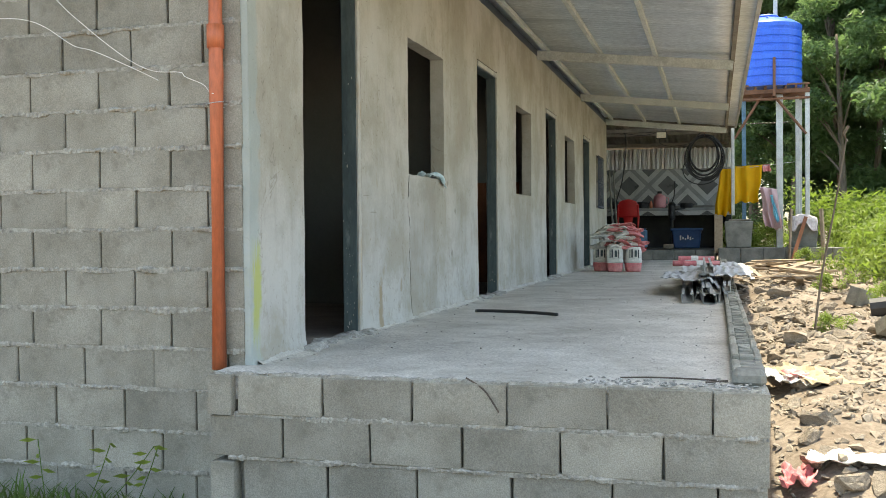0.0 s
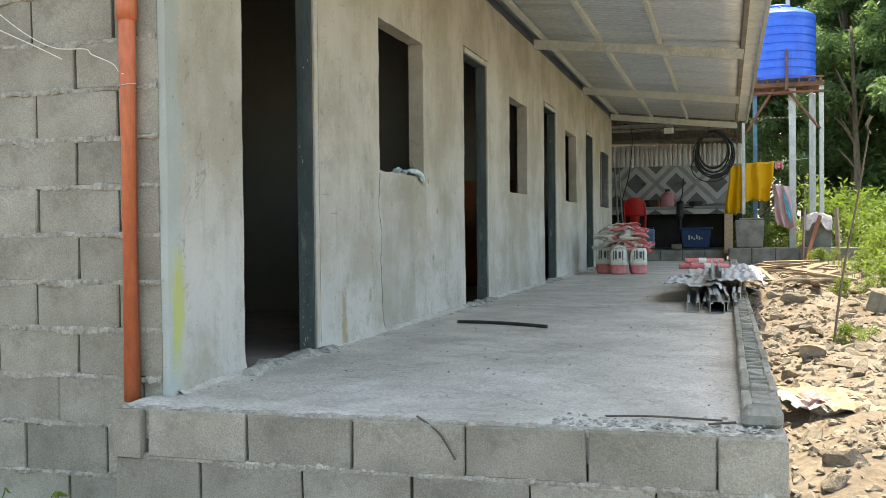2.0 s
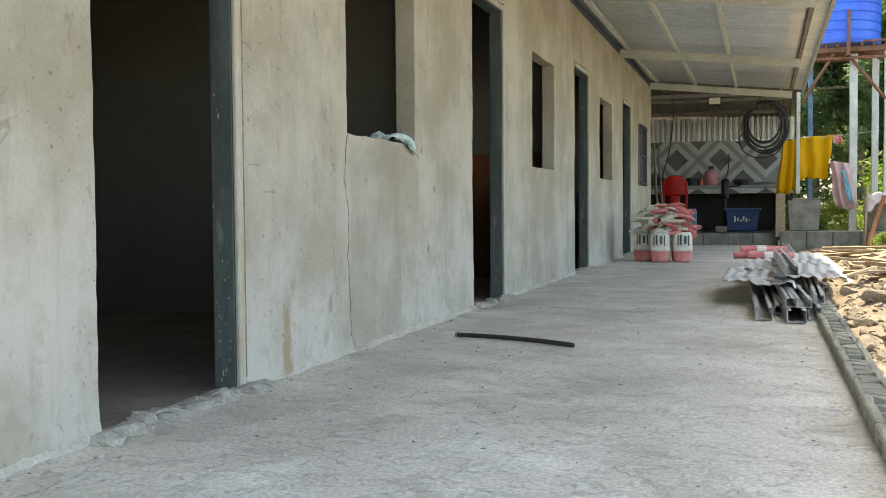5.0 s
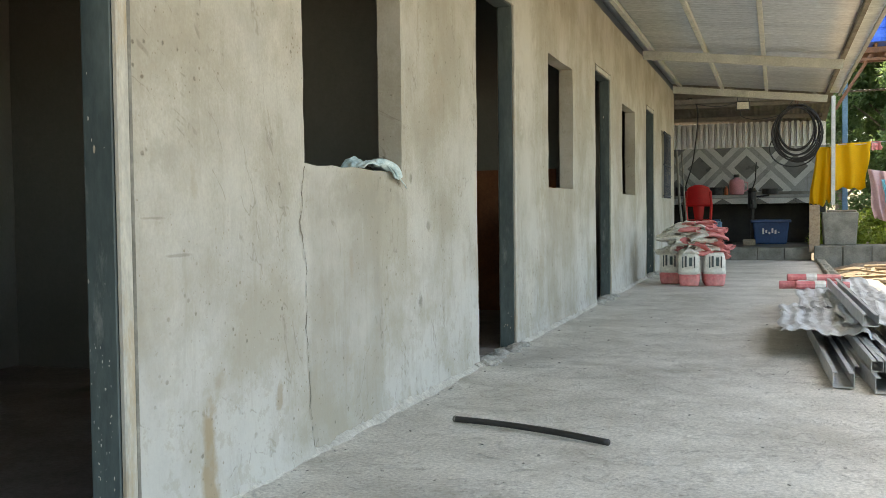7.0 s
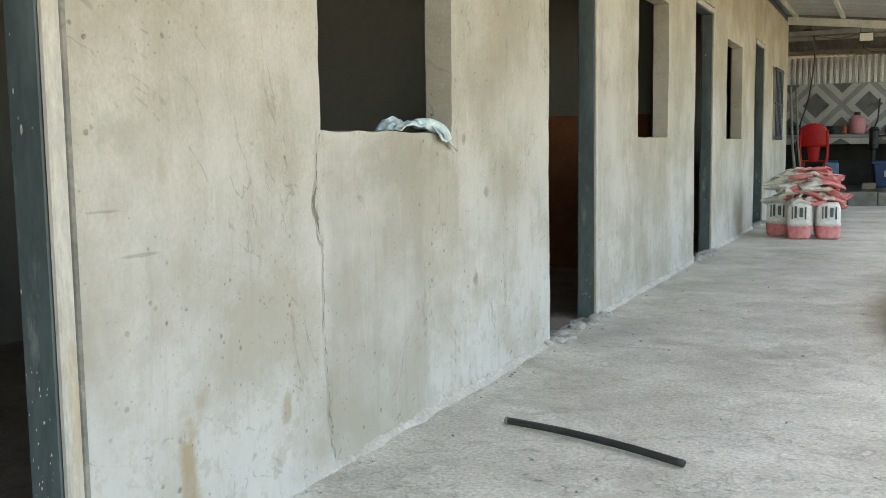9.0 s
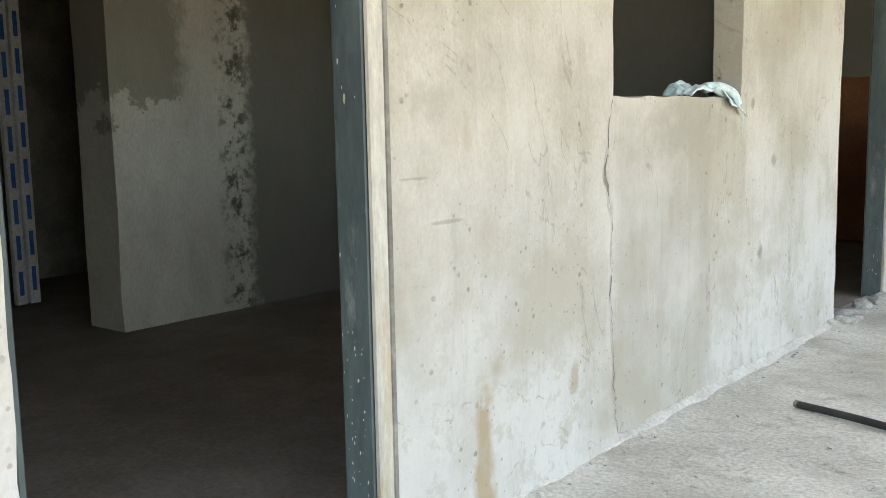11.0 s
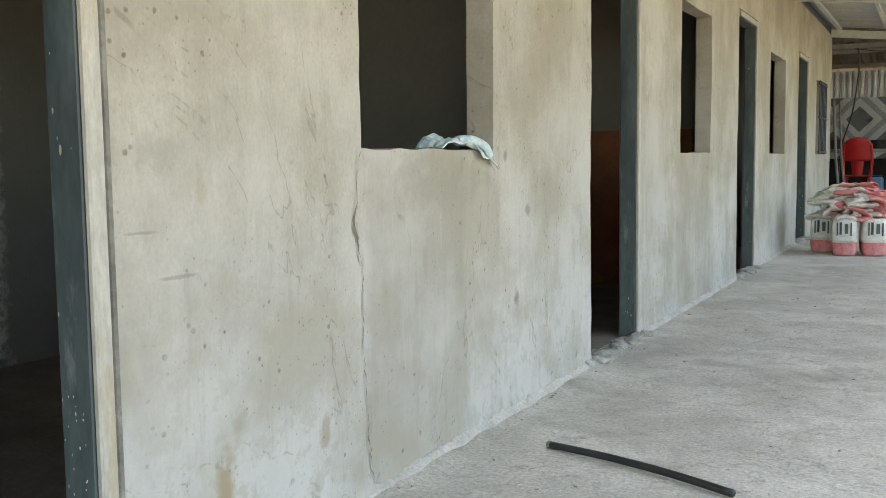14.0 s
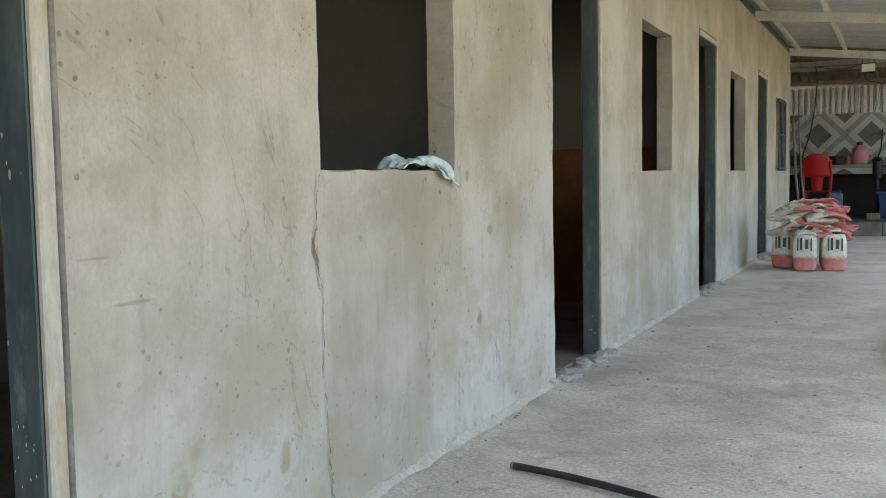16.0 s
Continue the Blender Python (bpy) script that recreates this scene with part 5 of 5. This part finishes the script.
ROCKS = [rock_mesh(k) for k in range(12)]
def rubble():
    random.seed(31)
    vs, fs, n = [], [], 0
    data = []
    for me in ROCKS[6:]:
        data.append(([v.co.copy() for v in me.vertices], [tuple(p.vertices) for p in me.polygons]))
    for k in range(9000):
        y = random.uniform(-2.4, 13)
        x = 2.18 + abs(random.gauss(0, 1.1)) + (random.random() < 0.25) * random.uniform(0, 3)
        if random.random() < 0.35 and y > 6:
            continue
        s = random.uniform(0.008, 0.036) * (1.6 if random.random() < 0.12 else 1)
        co, fa = random.choice(data)
        m = pose(x, y, ground_z(x, y) + s * 0.2, random.uniform(-30, 30), random.uniform(-30, 30), random.uniform(0, 360)) @ Matrix.Diagonal((s * random.uniform(0.8, 1.6), s, s * random.uniform(0.6, 1.1), 1))
        vs += [m @ c for c in co]
        fs += [tuple(i + n for i in f) for f in fa]
        n += len(co)
    tagged(mesh("gravel", vs, fs, M_STONE), "scattered broken concrete crumbs and pebbles", "rubble", kind="stuff")
    for k in range(290):
        y = random.uniform(-2.0, 11)
        x = 2.22 + abs(random.gauss(0, 0.75)) + (random.random() < 0.3) * random.uniform(0, 2)
        s = random.uniform(0.04, 0.1) * (1.5 if random.random() < 0.15 else 1)
        ob = new("stone", ROCKS[k % 6])
        ob.matrix_world = pose(x, y, ground_z(x, y) + s * 0.25, random.uniform(-20, 20), random.uniform(-20, 20), random.uniform(0, 360)) @ Matrix.Diagonal((s * random.uniform(0.8, 1.7), s, s * random.uniform(0.6, 1.0), 1))
        tagged(ob, "jagged lump of broken concrete lying on the soil", "stone", "rubble beside the slab")
    # lumps at the foot of the slab front
    for x, y, s in ((0.62, -0.62, 0.3), (0.95, -0.5, 0.1), (0.3, -0.75, 0.18), (1.3, -0.7, 0.14)):
        ob = new("stone", ROCKS[int(x * 10) % 6])
        ob.matrix_world = pose(x, y, -0.56, 5, 8, x * 300) @ Matrix.Diagonal((s * 1.3, s, s * 0.7, 1))
        tagged(ob, "jagged lump of broken concrete lying on the soil", "stone", "rubble beside the slab")


rubble()

def flat_paper(name, label, at, w, h, m, seed, rz, cat="paper bag"):
    p = thing(name, at, label, cat, rz=rz)
    sheet(14, 12, lambda u, v: ((u - 0.5) * w + 0.03 * nz(v * 4, seed, 1), (v - 0.5) * h + 0.03 * nz(u * 4, seed, 2), 0.035 * nz(u * 3.5, v * 3, seed) + 0.02 * nz(u * 9, v * 8, seed) + 0.02), "paper", m, p, thick=0.004, smooth=False)
    return p


def gz(x, y):
    return ground_z(x, y)


flat_paper("paper_sack", "torn brown paper sack flattened on the rubble", (2.5, 2.05, gz(2.5, 2.05) + 0.03), 0.36, 0.7, M_CARD, 3, 20)
q = flat_paper("paper_sack", "white and red paper sack flattened on the rubble", (2.36, 1.9, gz(2.36, 1.9) + 0.07), 0.22, 0.4, M_SACKWHITE, 5, 10)
sheet(6, 6, lambda u, v: (-0.05 + 0.12 * u, -0.12 + 0.14 * v, 0.05 + 0.02 * nz(u * 3, v * 3, 5)), "red_print", M_SACKRED, q, "faded red print", thick=0.002)
flat_paper("paper_sack", "white and red paper sack crumpled beside the slab", (2.46, 0.28, gz(2.46, 0.28) + 0.015), 0.3, 0.16, M_SACKWHITE, 8, -10)
flat_paper("red_bag", "red torn bag caught in the rubble", (2.27, 0.22, gz(2.27, 0.22) + 0.04), 0.12, 0.24, M_SACKRED, 9, 0)

def yard_things():
    st = thing("garden_stick", (2.67, 3.95, gz(2.67, 3.95) - 0.02), "thin upright stick standing in the rubble", "stick")
    part("stem", tube(smooth_pts([(0, 0, 0), (0.06, 0, 0.5), (0.15, 0.0, 1.0), (0.23, 0, 1.5)]), 0.0095, 7, taper=0.6), M_BARK, st)
    part("knot", tube([(0.235, 0, 1.48), (0.215, 0, 1.54), (0.245, 0, 1.6)], 0.013, 6), M_BARK, st)
    for x, y, rz, tilt in ((3.3, 3.9, 25, 60), (3.3, 6.2, 60, 15)):
        b = thing("hollow_block", (x, y, gz(x, y) + 0.07), "broken grey hollow block lying in the rubble", "block", "hollow blocks in the yard", rz=rz)
        m = pose(0, 0, 0, tilt, 10, 0)
        for lo, hi in (((-0.19, -0.05, -0.09), (-0.16, 0.05, 0.09)), ((-0.02, -0.05, -0.09), (0.02, 0.05, 0.09)), ((0.16, -0.05, -0.09), (0.19, 0.05, 0.09)), ((-0.16, -0.05, -0.09), (0.16, -0.03, 0.09)), ((-0.16, 0.03, -0.09), (0.16, 0.05, 0.09))):
            part("web", box(lo, hi, 0.004, m=m), M_BLOCK, b)
    ty = thing("black_drum", (3.75, 5.1, gz(3.75, 5.1) + 0.1), "dark charred log lying at the edge of the weeds", "log")
    part("trunk", tube(smooth_pts([(-0.5, 0.1, -0.04), (0, 0, 0.03), (0.8, -0.15, 0.05)]), 0.09, 10), M_BLACK, ty)
    random.seed(8)
    for k in range(44):
        x, y = random.uniform(2.2, 3.2), random.uniform(7.6, 13.0)
        p = thing("timber_offcut", (x, y, gz(x, y) + 0.05 + 0.012 * (k % 7)), "weathered timber offcut on the scrap heap", "plank", "timber offcuts on the heap", rz=random.uniform(-85, 85))
        part("plank", box((-0.025, -random.uniform(0.15, 0.6), 0), (random.uniform(0.01, 0.06), random.uniform(0.15, 0.45), 0.025), 0.003, m=pose(0, 0, 0, random.uniform(-9, 9), random.uniform(-15, 15), 0)), M_WOOD if k % 4 else M_STONE, p)
    # debris on the slab corner
    for k, pts in enumerate(([(1.6, -0.04, 0.01), (1.75, -0.02, 0.012), (1.96, -0.03, 0.01)], [(1.02, -0.19, 0.012), (1.1, -0.22, -0.03), (1.16, -0.235, -0.11)], [(1.92, -0.12, 0.015), (2.0, -0.1, 0.02)])):
        r = thing("bent_rod", pts[0], "thin rusty bent rod lying on the slab edge", "rod", "rods on the slab")
        part("rod", tube([Vector(p) - Vector(pts[0]) for p in smooth_pts(pts)], 0.0035, 6), M_ROD, r)
    vs, fs, n = [], [], 0
    random.seed(77)
    for k in range(420):
        if k < 170:
            x, y = random.uniform(1.45, 2.1), -0.17 + abs(random.gauss(0, 0.07))
        elif k < 270:
            x, y = abs(random.gauss(0, 0.05)) + 0.02, random.uniform(0.0, 8)
        else:
            x, y = random.uniform(0.1, 1.95), random.uniform(-0.1, 7)
        s = random.uniform(0.003, 0.011) * (1.5 if k < 170 else 0.9)
        me = ROCKS[6 + k % 6]
        m = pose(x, y, 0.004, random.uniform(-30, 30), 0, random.uniform(0, 360)) @ Matrix.Diagonal((s * 1.4, s, s * 0.8, 1))
        vs += [m @ v.co for v in me.vertices]
        fs += [tuple(i + n for i in p.vertices) for p in me.polygons]
        n += len(me.vertices)
    tagged(mesh("mortar_crumbs", vs, fs, M_MORTAR), "crumbs of mortar scattered over the slab", "rubble", kind="stuff")


yard_things()

# ---- plants ----
def leaf_cloud(spots, n, size, seed, droop=0.4):
    """Many small folded leaves spread in ellipsoid clumps: spots are (centre, radii)."""
    random.seed(seed)
    vs, fs = [], []
    wts = [r[0] * r[1] * r[2] for _, r in spots]
    for _ in range(n):
        c, r = random.choices(spots, wts)[0]
        d = Vector((random.gauss(0, 1), random.gauss(0, 1), random.gauss(0, 1))).normalized() * random.random() ** 0.45
        p = Vector(c) + Vector((d.x * r[0], d.y * r[1], d.z * r[2]))
        s = size * random.uniform(0.6, 1.3)
        q = Euler((random.uniform(-1, 1), random.uniform(-1, 1) - droop * 0.4, random.uniform(0, 6.28))).to_matrix()
        b = len(vs)
        for v in ((-s, 0, 0), (-0.2 * s, -0.34 * s, 0.06 * s), (s, 0, -droop * s * 0.5), (-0.2 * s, 0.34 * s, 0.06 * s)):
            vs.append(p + q @ Vector(v))
        fs += [(b, b + 1, b + 2), (b, b + 2, b + 3)]
    return vs, fs


def tree(at, height, spread, seed, leaves=15000, leaf=0.125, label="tall leafy tree with a dense dark green crown"):
    random.seed(seed)
    t = thing("tree", at, label, "tree", "trees behind the yard")
    top = Vector((random.uniform(-0.4, 0.4), random.uniform(-0.4, 0.4), height * 0.8))
    part("trunk", tube(smooth_pts([(0, 0, -0.4), top * 0.3 + Vector((0.1, 0, 0)), top * 0.65, top]), 0.03 * height * 0.55, 9, taper=0.25), M_BARK, t, smooth=True)
    spots = []
    for k in range(20):
        h = random.uniform(0.12, 1.0)
        a = random.uniform(0, 6.28)
        rr = spread * (0.35 + 0.65 * math.sin(math.pi * min(h + 0.15, 1))) * random.uniform(0.35, 1.0)
        c = Vector((rr * math.cos(a), rr * math.sin(a), height * h))
        s = random.uniform(0.18, 0.34) * spread
        spots.append((c, (s * 1.2, s * 1.2, s * 0.85)))
        if k < 9:
            part("limb", tube(smooth_pts([top * min(h * 0.9, 0.95), top * min(h * 0.9, 0.95) * 0.5 + c * 0.5 + Vector((0, 0, 0.15)), c]), 0.05, 6, taper=0.3), M_BARK, t)
    vs, fs = leaf_cloud(spots, leaves, leaf, seed + 50)
    mesh("crown", vs, fs, M_LEAF, t)
    return t


TREES = [tree((5.2, 24, 0), 9.0, 2.6, 1), tree((8.2, 22, 0), 10.5, 2.8, 2), tree((3.0, 26, 0), 10.0, 2.8, 3)]
random.seed(99)
for k, (x, y, s) in enumerate(((6.6, 27, 1.1), (10.5, 26, 1.2), (1.2, 28, 1.0), (-1.5, 29, 1.1), (4.4, 30, 1.3), (8.8, 31, 1.4), (12.5, 24, 1.1), (7.2, 19.5, 0.75), (13, 32, 1.5), (0, 34, 1.4), (9.6, 18.2, 0.8), (5.6, 34, 1.5), (-5, 32, 1.3), (4.9, 20.5, 0.62), (16, 27, 1.2), (6.0, 23, 0.8), (7.4, 25, 0.9), (3.9, 22.5, 0.6), (9.2, 23.5, 0.9), (2.2, 23, 0.6), (11, 21, 0.9), (6.8, 30, 1.3), (2.5, 31, 1.2), (10.8, 29, 1.2))):
    c = copy_thing(TREES[k % 3], pose(x, y, 0, 0, 0, random.uniform(0, 360)) @ Matrix.Scale(s, 4))
    c.scale = (s, s, s)


def shrub(at, r, h, seed, leaves=1500, leaf=0.05):
    random.seed(seed)
    s = thing("shrub", at, "bright green leafy weeds at the edge of the yard", "shrub", "weeds along the yard")
    spots = [((random.uniform(-r, r), random.uniform(-r, r), random.uniform(0.1, 0.9) * h), (r * 0.42, r * 0.42, h * 0.28)) for _ in range(10)]
    bm = bmesh.new()
    for c, _ in spots:
        tube([(c[0] * 0.3, c[1] * 0.3, -0.05), (c[0] * 0.7, c[1] * 0.7, c[2] * 0.6), c], 0.008, 4, bm=bm)
    part("stems", bm, M_GRASS, s)
    vs, fs = leaf_cloud(spots, leaves, leaf, seed + 9, 0.2)
    mesh("leaves", vs, fs, M_SHRUB, s)
    return s


SH = [shrub((4.3, 10.2, 0), 0.55, 0.75, 21), shrub((5.0, 12.5, 0), 0.7, 1.0, 22)]
random.seed(123)
for k in range(54):
    y = random.uniform(6.5, 22)
    x = 4.0 + 0.05 * (y - 6.5) + abs(random.gauss(0, 1.3)) + (0.5 if y < 8 else 0)
    s = random.uniform(0.6, 1.15) * (1.6 if y > 17 else 1)
    copy_thing(SH[k % 2], pose(x, y, gz(x, y), 0, 0, random.uniform(0, 360)) @ Matrix.Scale(s, 4)).scale = (s, s, s)
for x, y, s in ((3.2, 7.6, 0.3), (3.5, 5.8, 0.35), (2.85, 4.1, 0.22), (3.5, 14.2, 0.4), (2.9, 16.3, 0.6), (2.6, 16.9, 0.9), (3.3, 17.6, 1.1), (4.1, 16.2, 1.2)):
    copy_thing(SH[0], pose(x, y, gz(x, y), 0, 0, x * 100)).scale = (s, s, s)


def grass():
    random.seed(61)
    vs, fs = [], []
    for k in range(2600):
        if k < 1100:
            x, y = random.uniform(-2.2, -0.25), -0.04 - abs(random.gauss(0, 0.3))
        else:
            x, y = 3.4 + abs(random.gauss(0, 1.5)), random.uniform(5, 17)
        h, a = random.uniform(0.05, 0.17), random.uniform(0, 6.28)
        z = gz(x, y) - 0.01
        dx, dy = math.cos(a), math.sin(a)
        b = len(vs)
        w = 0.005
        vs += [(x - dy * w, y + dx * w, z), (x + dy * w, y - dx * w, z), (x + dx * h * 0.3 + dy * w * 0.7, y + dy * h * 0.3 - dx * w * 0.7, z + h * 0.65), (x + dx * h * 0.3 - dy * w * 0.7, y + dy * h * 0.3 + dx * w * 0.7, z + h * 0.65), (x + dx * h * 0.75, y + dy * h * 0.75, z + h * 0.9)]
        fs += [(b, b + 1, b + 2, b + 3), (b + 3, b + 2, b + 4)]
    tagged(mesh("grass", vs, fs, M_GRASS), "short green grass at the foot of the wall and yard", "grass", kind="stuff")
    for x0, dx in ((-0.95, -0.05), (-0.72, 0.1), (-0.62, 0.22), (-0.48, 0.1)):
        w = thing("weed", (x0, -0.16, -0.6), "thin weed with narrow leaves growing by the wall", "weed", "weeds at the wall")
        part("stem", tube(smooth_pts([(0, 0, 0), (dx * 0.5, 0.01, 0.12), (dx, 0.02, 0.26)]), 0.0022, 5), M_GRASS, w)
        lv, lf = [], []
        for k in range(6):
            t = 0.35 + 0.13 * k
            p = Vector((dx * t, 0.01, 0.26 * t))
            a = k * 2.4 + x0 * 9
            d = Vector((math.cos(a), -0.4 * abs(math.sin(a)) - 0.1, 0.05 - 0.12 * (k % 2))) * 0.085
            n_ = Vector((0, 1, 0.3)).cross(d).normalized() * 0.012
            b = len(lv)
            lv += [p, p + d * 0.45 + n_, p + d, p + d * 0.45 - n_]
            lf += [(b, b + 1, b + 2, b + 3)]
        mesh("leaves", lv, lf, M_SHRUB, w)


grass()

# ---- block masonry ----
def block_mesh(w, d, h, seed):
    """One block, front face towards -y, roughened at its edges."""
    random.seed(seed)
    bm = box((-w / 2, 0, -h / 2), (w / 2, d, h / 2), 0.004)
    for v in bm.verts:
        if v.co.y < d * 0.5:
            v.co += Vector((random.uniform(-0.003, 0.003), random.uniform(-0.002, 0.003), random.uniform(-0.003, 0.003)))
    me = bpy.data.meshes.new("block")
    bm.to_mesh(me)
    bm.free()
    me.materials.append(M_BLOCK)
    return me


BLOCKS = [block_mesh(1, 1, 1, k) for k in range(1)]
def joint_mortar(name, parent, rows, x0, x1, y, seed, amp=0.012):
    """Squeezed, ragged bed joints that stand a little proud of the blocks."""
    for r, z in enumerate(rows):
        n = int((x1 - x0) / 0.007)
        vs, fs = [], []
        for k in range(n + 1):
            x = x0 + (x1 - x0) * k / n
            r1, r2 = nz(x, z, seed + 4, 38), nz(x, z, seed + 8, 85)
            a = max(0.0, nz(x, z, seed, 7) + 0.2) + 0.8 * max(0.0, r1) + 0.5 * r2
            up = 0.007 + 0.014 * max(0, nz(x, z, seed + 2, 9)) + 0.005 * r1 + 0.004 * r2
            dn = 0.008 + 0.028 * max(0, nz(x, z, seed + 6, 6)) ** 1.2 + 0.006 * nz(x, z, seed + 5, 45) + 0.004 * r2
            out = max(0.0, -0.004 + amp * a)
            vs += [(x, y + 0.012, z - dn - 0.004), (x, y - out * 0.7, z - dn), (x, y - out, z), (x, y - out * 0.3, z + up), (x, y + 0.012, z + up + 0.003)]
        for k in range(n):
            for i in range(4):
                fs.append((k * 5 + i, (k + 1) * 5 + i, (k + 1) * 5 + i + 1, k * 5 + i + 1))
        mesh(name, vs, fs, M_BED, parent, "ragged squeezed-out mortar")


def block_wall(parent, rows, x0, x1, y, depth, offs, pitch, seed, gap=0.009):
    random.seed(seed)
    for r in range(len(rows) - 1):
        z0, z1 = rows[r] + gap / 2, rows[r + 1] - gap / 2
        x = x0 - pitch + (offs[r % len(offs)] - x0) % pitch
        while x < x1 - 0.01:
            a, b = max(x, x0) + gap / 2, min(x + pitch, x1) - gap / 2 * (x + pitch < x1)
            if b - a > 0.03:
                me = block_mesh(b - a, depth, z1 - z0, random.randrange(9999))
                ob = new("block", me)
                ob.parent = parent
                ob.location = ((a + b) / 2, y + random.uniform(-0.003, 0.004), (z0 + z1) / 2)
            x += pitch


we = thing("wall_south", (0, 0, 0), "bare grey hollow-block end wall with ragged mortar joints", "wall", kind="structure")
ROWS = [-0.85, -0.67, -0.488, -0.305, -0.115, 0.068, 0.247, 0.425, 0.604, 0.786, 0.967, 1.15, 1.331, 1.512, 1.694, 1.876, 2.058, 2.24, 2.42, 2.6]
part("backing", box((-4.4, 0.045, -0.7), (-0.112, 0.12, 2.6)), M_CONC, we)
block_wall(we, ROWS, -4.4, -0.03, -0.007, 0.1, (-0.442, -0.272, -0.442, -0.27, -0.481, -0.391, -0.21, -0.384, -0.199, -0.385, -0.2, -0.387, -0.213, -0.39, -0.2, -0.385, -0.2, -0.39, -0.2), 0.366, 3)
joint_mortar("bed_joint", we, ROWS[:-1], -4.4, -0.03, -0.007, 2, 0.021)

fw = thing("slab_front_wall", (0, 0, 0), "front of the raised porch, bare grey hollow blocks", "wall", kind="structure")
FR = [0.0, -0.172, -0.348, -0.545, -0.72]
part("backing", box((0.0, -0.165, -0.75), (2.12, -0.02, -0.115)), M_CONC, fw)
FR = FR[::-1]
block_wall(fw, FR[2:4], -0.09, 2.142, -0.212, 0.18, (0.246, 0.246), 0.381, 6)
block_wall(fw, FR[3:5], 0.04, 2.142, -0.212, 0.18, (0.423, 0.423), 0.381, 7)
block_wall(fw, FR[1:3], 0.05, 2.136, -0.205, 0.18, (0.44, 0.44), 0.381, 8)
block_wall(fw, FR[0:2], 0.05, 2.136, -0.205, 0.18, (0.25, 0.25), 0.381, 9)
for z, x in ((-0.088, -0.03), (-0.45, -0.02)):
    ob = new("block", block_mesh(0.11, 0.2, 0.165, 44))
    ob.parent = fw
    ob.location = (x, -0.23, z)
joint_mortar("edge_mortar", fw, [-0.006], -0.06, 2.13, -0.2, 15, 0.014)
joint_mortar("bed_joint", fw, FR[1:4], 0.0, 2.13, -0.208, 12, 0.019)
part("side_backing", box((2.02, -0.02, -0.75), (2.12, 15.2, -0.012)), M_MORTAR, fw)

# hollow-block kerb along the slab, open cells upward
kb = thing("kerb", (2.02, 0.0, 0.0), "broken hollow-block kerb along the slab edge", "kerb", kind="structure")
random.seed(14)
for k in range(39):
    y0 = 0.05 + 0.385 * k
    bm = bmesh.new()
    hh = 0.05 + random.uniform(-0.012, 0.006)
    box((0.0, y0, -0.012), (0.03, y0 + 0.375, hh), 0.006, bm)
    box((0.09, y0, -0.012), (0.122, y0 + 0.375, hh - 0.008), 0.006, bm)
    for j in range(4):
        box((0.03, y0 + 0.115 * j, -0.012), (0.09, y0 + 0.115 * j + 0.032, hh - 0.004), 0.004, bm)
    bmesh.ops.subdivide_edges(bm, edges=[e for e in bm.edges if e.calc_length() > 0.2], cuts=6)
    for v in bm.verts:
        v.co.z += 0.014 * nz(v.co.x, v.co.y, 0, 16) * (v.co.z > 0.02)
        v.co.x += 0.006 * nz(v.co.y, v.co.z, 3, 12)
    part("block", bm, M_BLOCK, kb)
part("bed", box((0.0, 0.05, -0.1), (0.12, 15.1, 0.03)), M_CONC, kb)
part("end_lump", box((-0.005, -0.06, -0.012), (0.118, 0.045, 0.055), 0.02), M_CONC, kb)

# ragged mortar fillet along the foot of the facade
def fillet(y0, y1, w, h, seed):
    n = int((y1 - y0) / 0.012)
    vs, fs = [], []
    for k in range(n + 1):
        y = y0 + (y1 - y0) * k / n
        ww = w * (0.75 + 0.5 * nz(y, seed, 0, 5) + 0.35 * nz(y, seed, 2, 23))
        hh = h * (0.8 + 0.6 * nz(y, seed, 4, 4) + 0.4 * nz(y, seed, 6, 27))
        vs += [(-0.01, y, hh + 0.006), (0.012, y, hh), (0.012 + ww * 0.6, y, hh * 0.45), (0.014 + ww, y, -0.006)]
    for k in range(n):
        for i in range(3):
            fs.append((k * 4 + i, k * 4 + i + 1, (k + 1) * 4 + i + 1, (k + 1) * 4 + i))
    return mesh("fillet", vs, fs, M_PLASTERPALE, ft)


M_PLASTERPALE = mat("pale_mortar", (0.42, 0.4, 0.36), (0.56, 0.54, 0.5), 9, 0.9, 0, 0.3, 80, spec=0.2)
ft = thing("baseboard", (0, 0, 0), "ragged pale mortar fillet at the foot of the facade", "trim", kind="structure")
for k, (a, b) in enumerate(((0.03, 0.57), (1.4, 4.17), (4.97, 7.6), (8.42, 10.97), (11.78, 14.2))):
    fillet(a, b, 0.035, 0.03, k * 3)
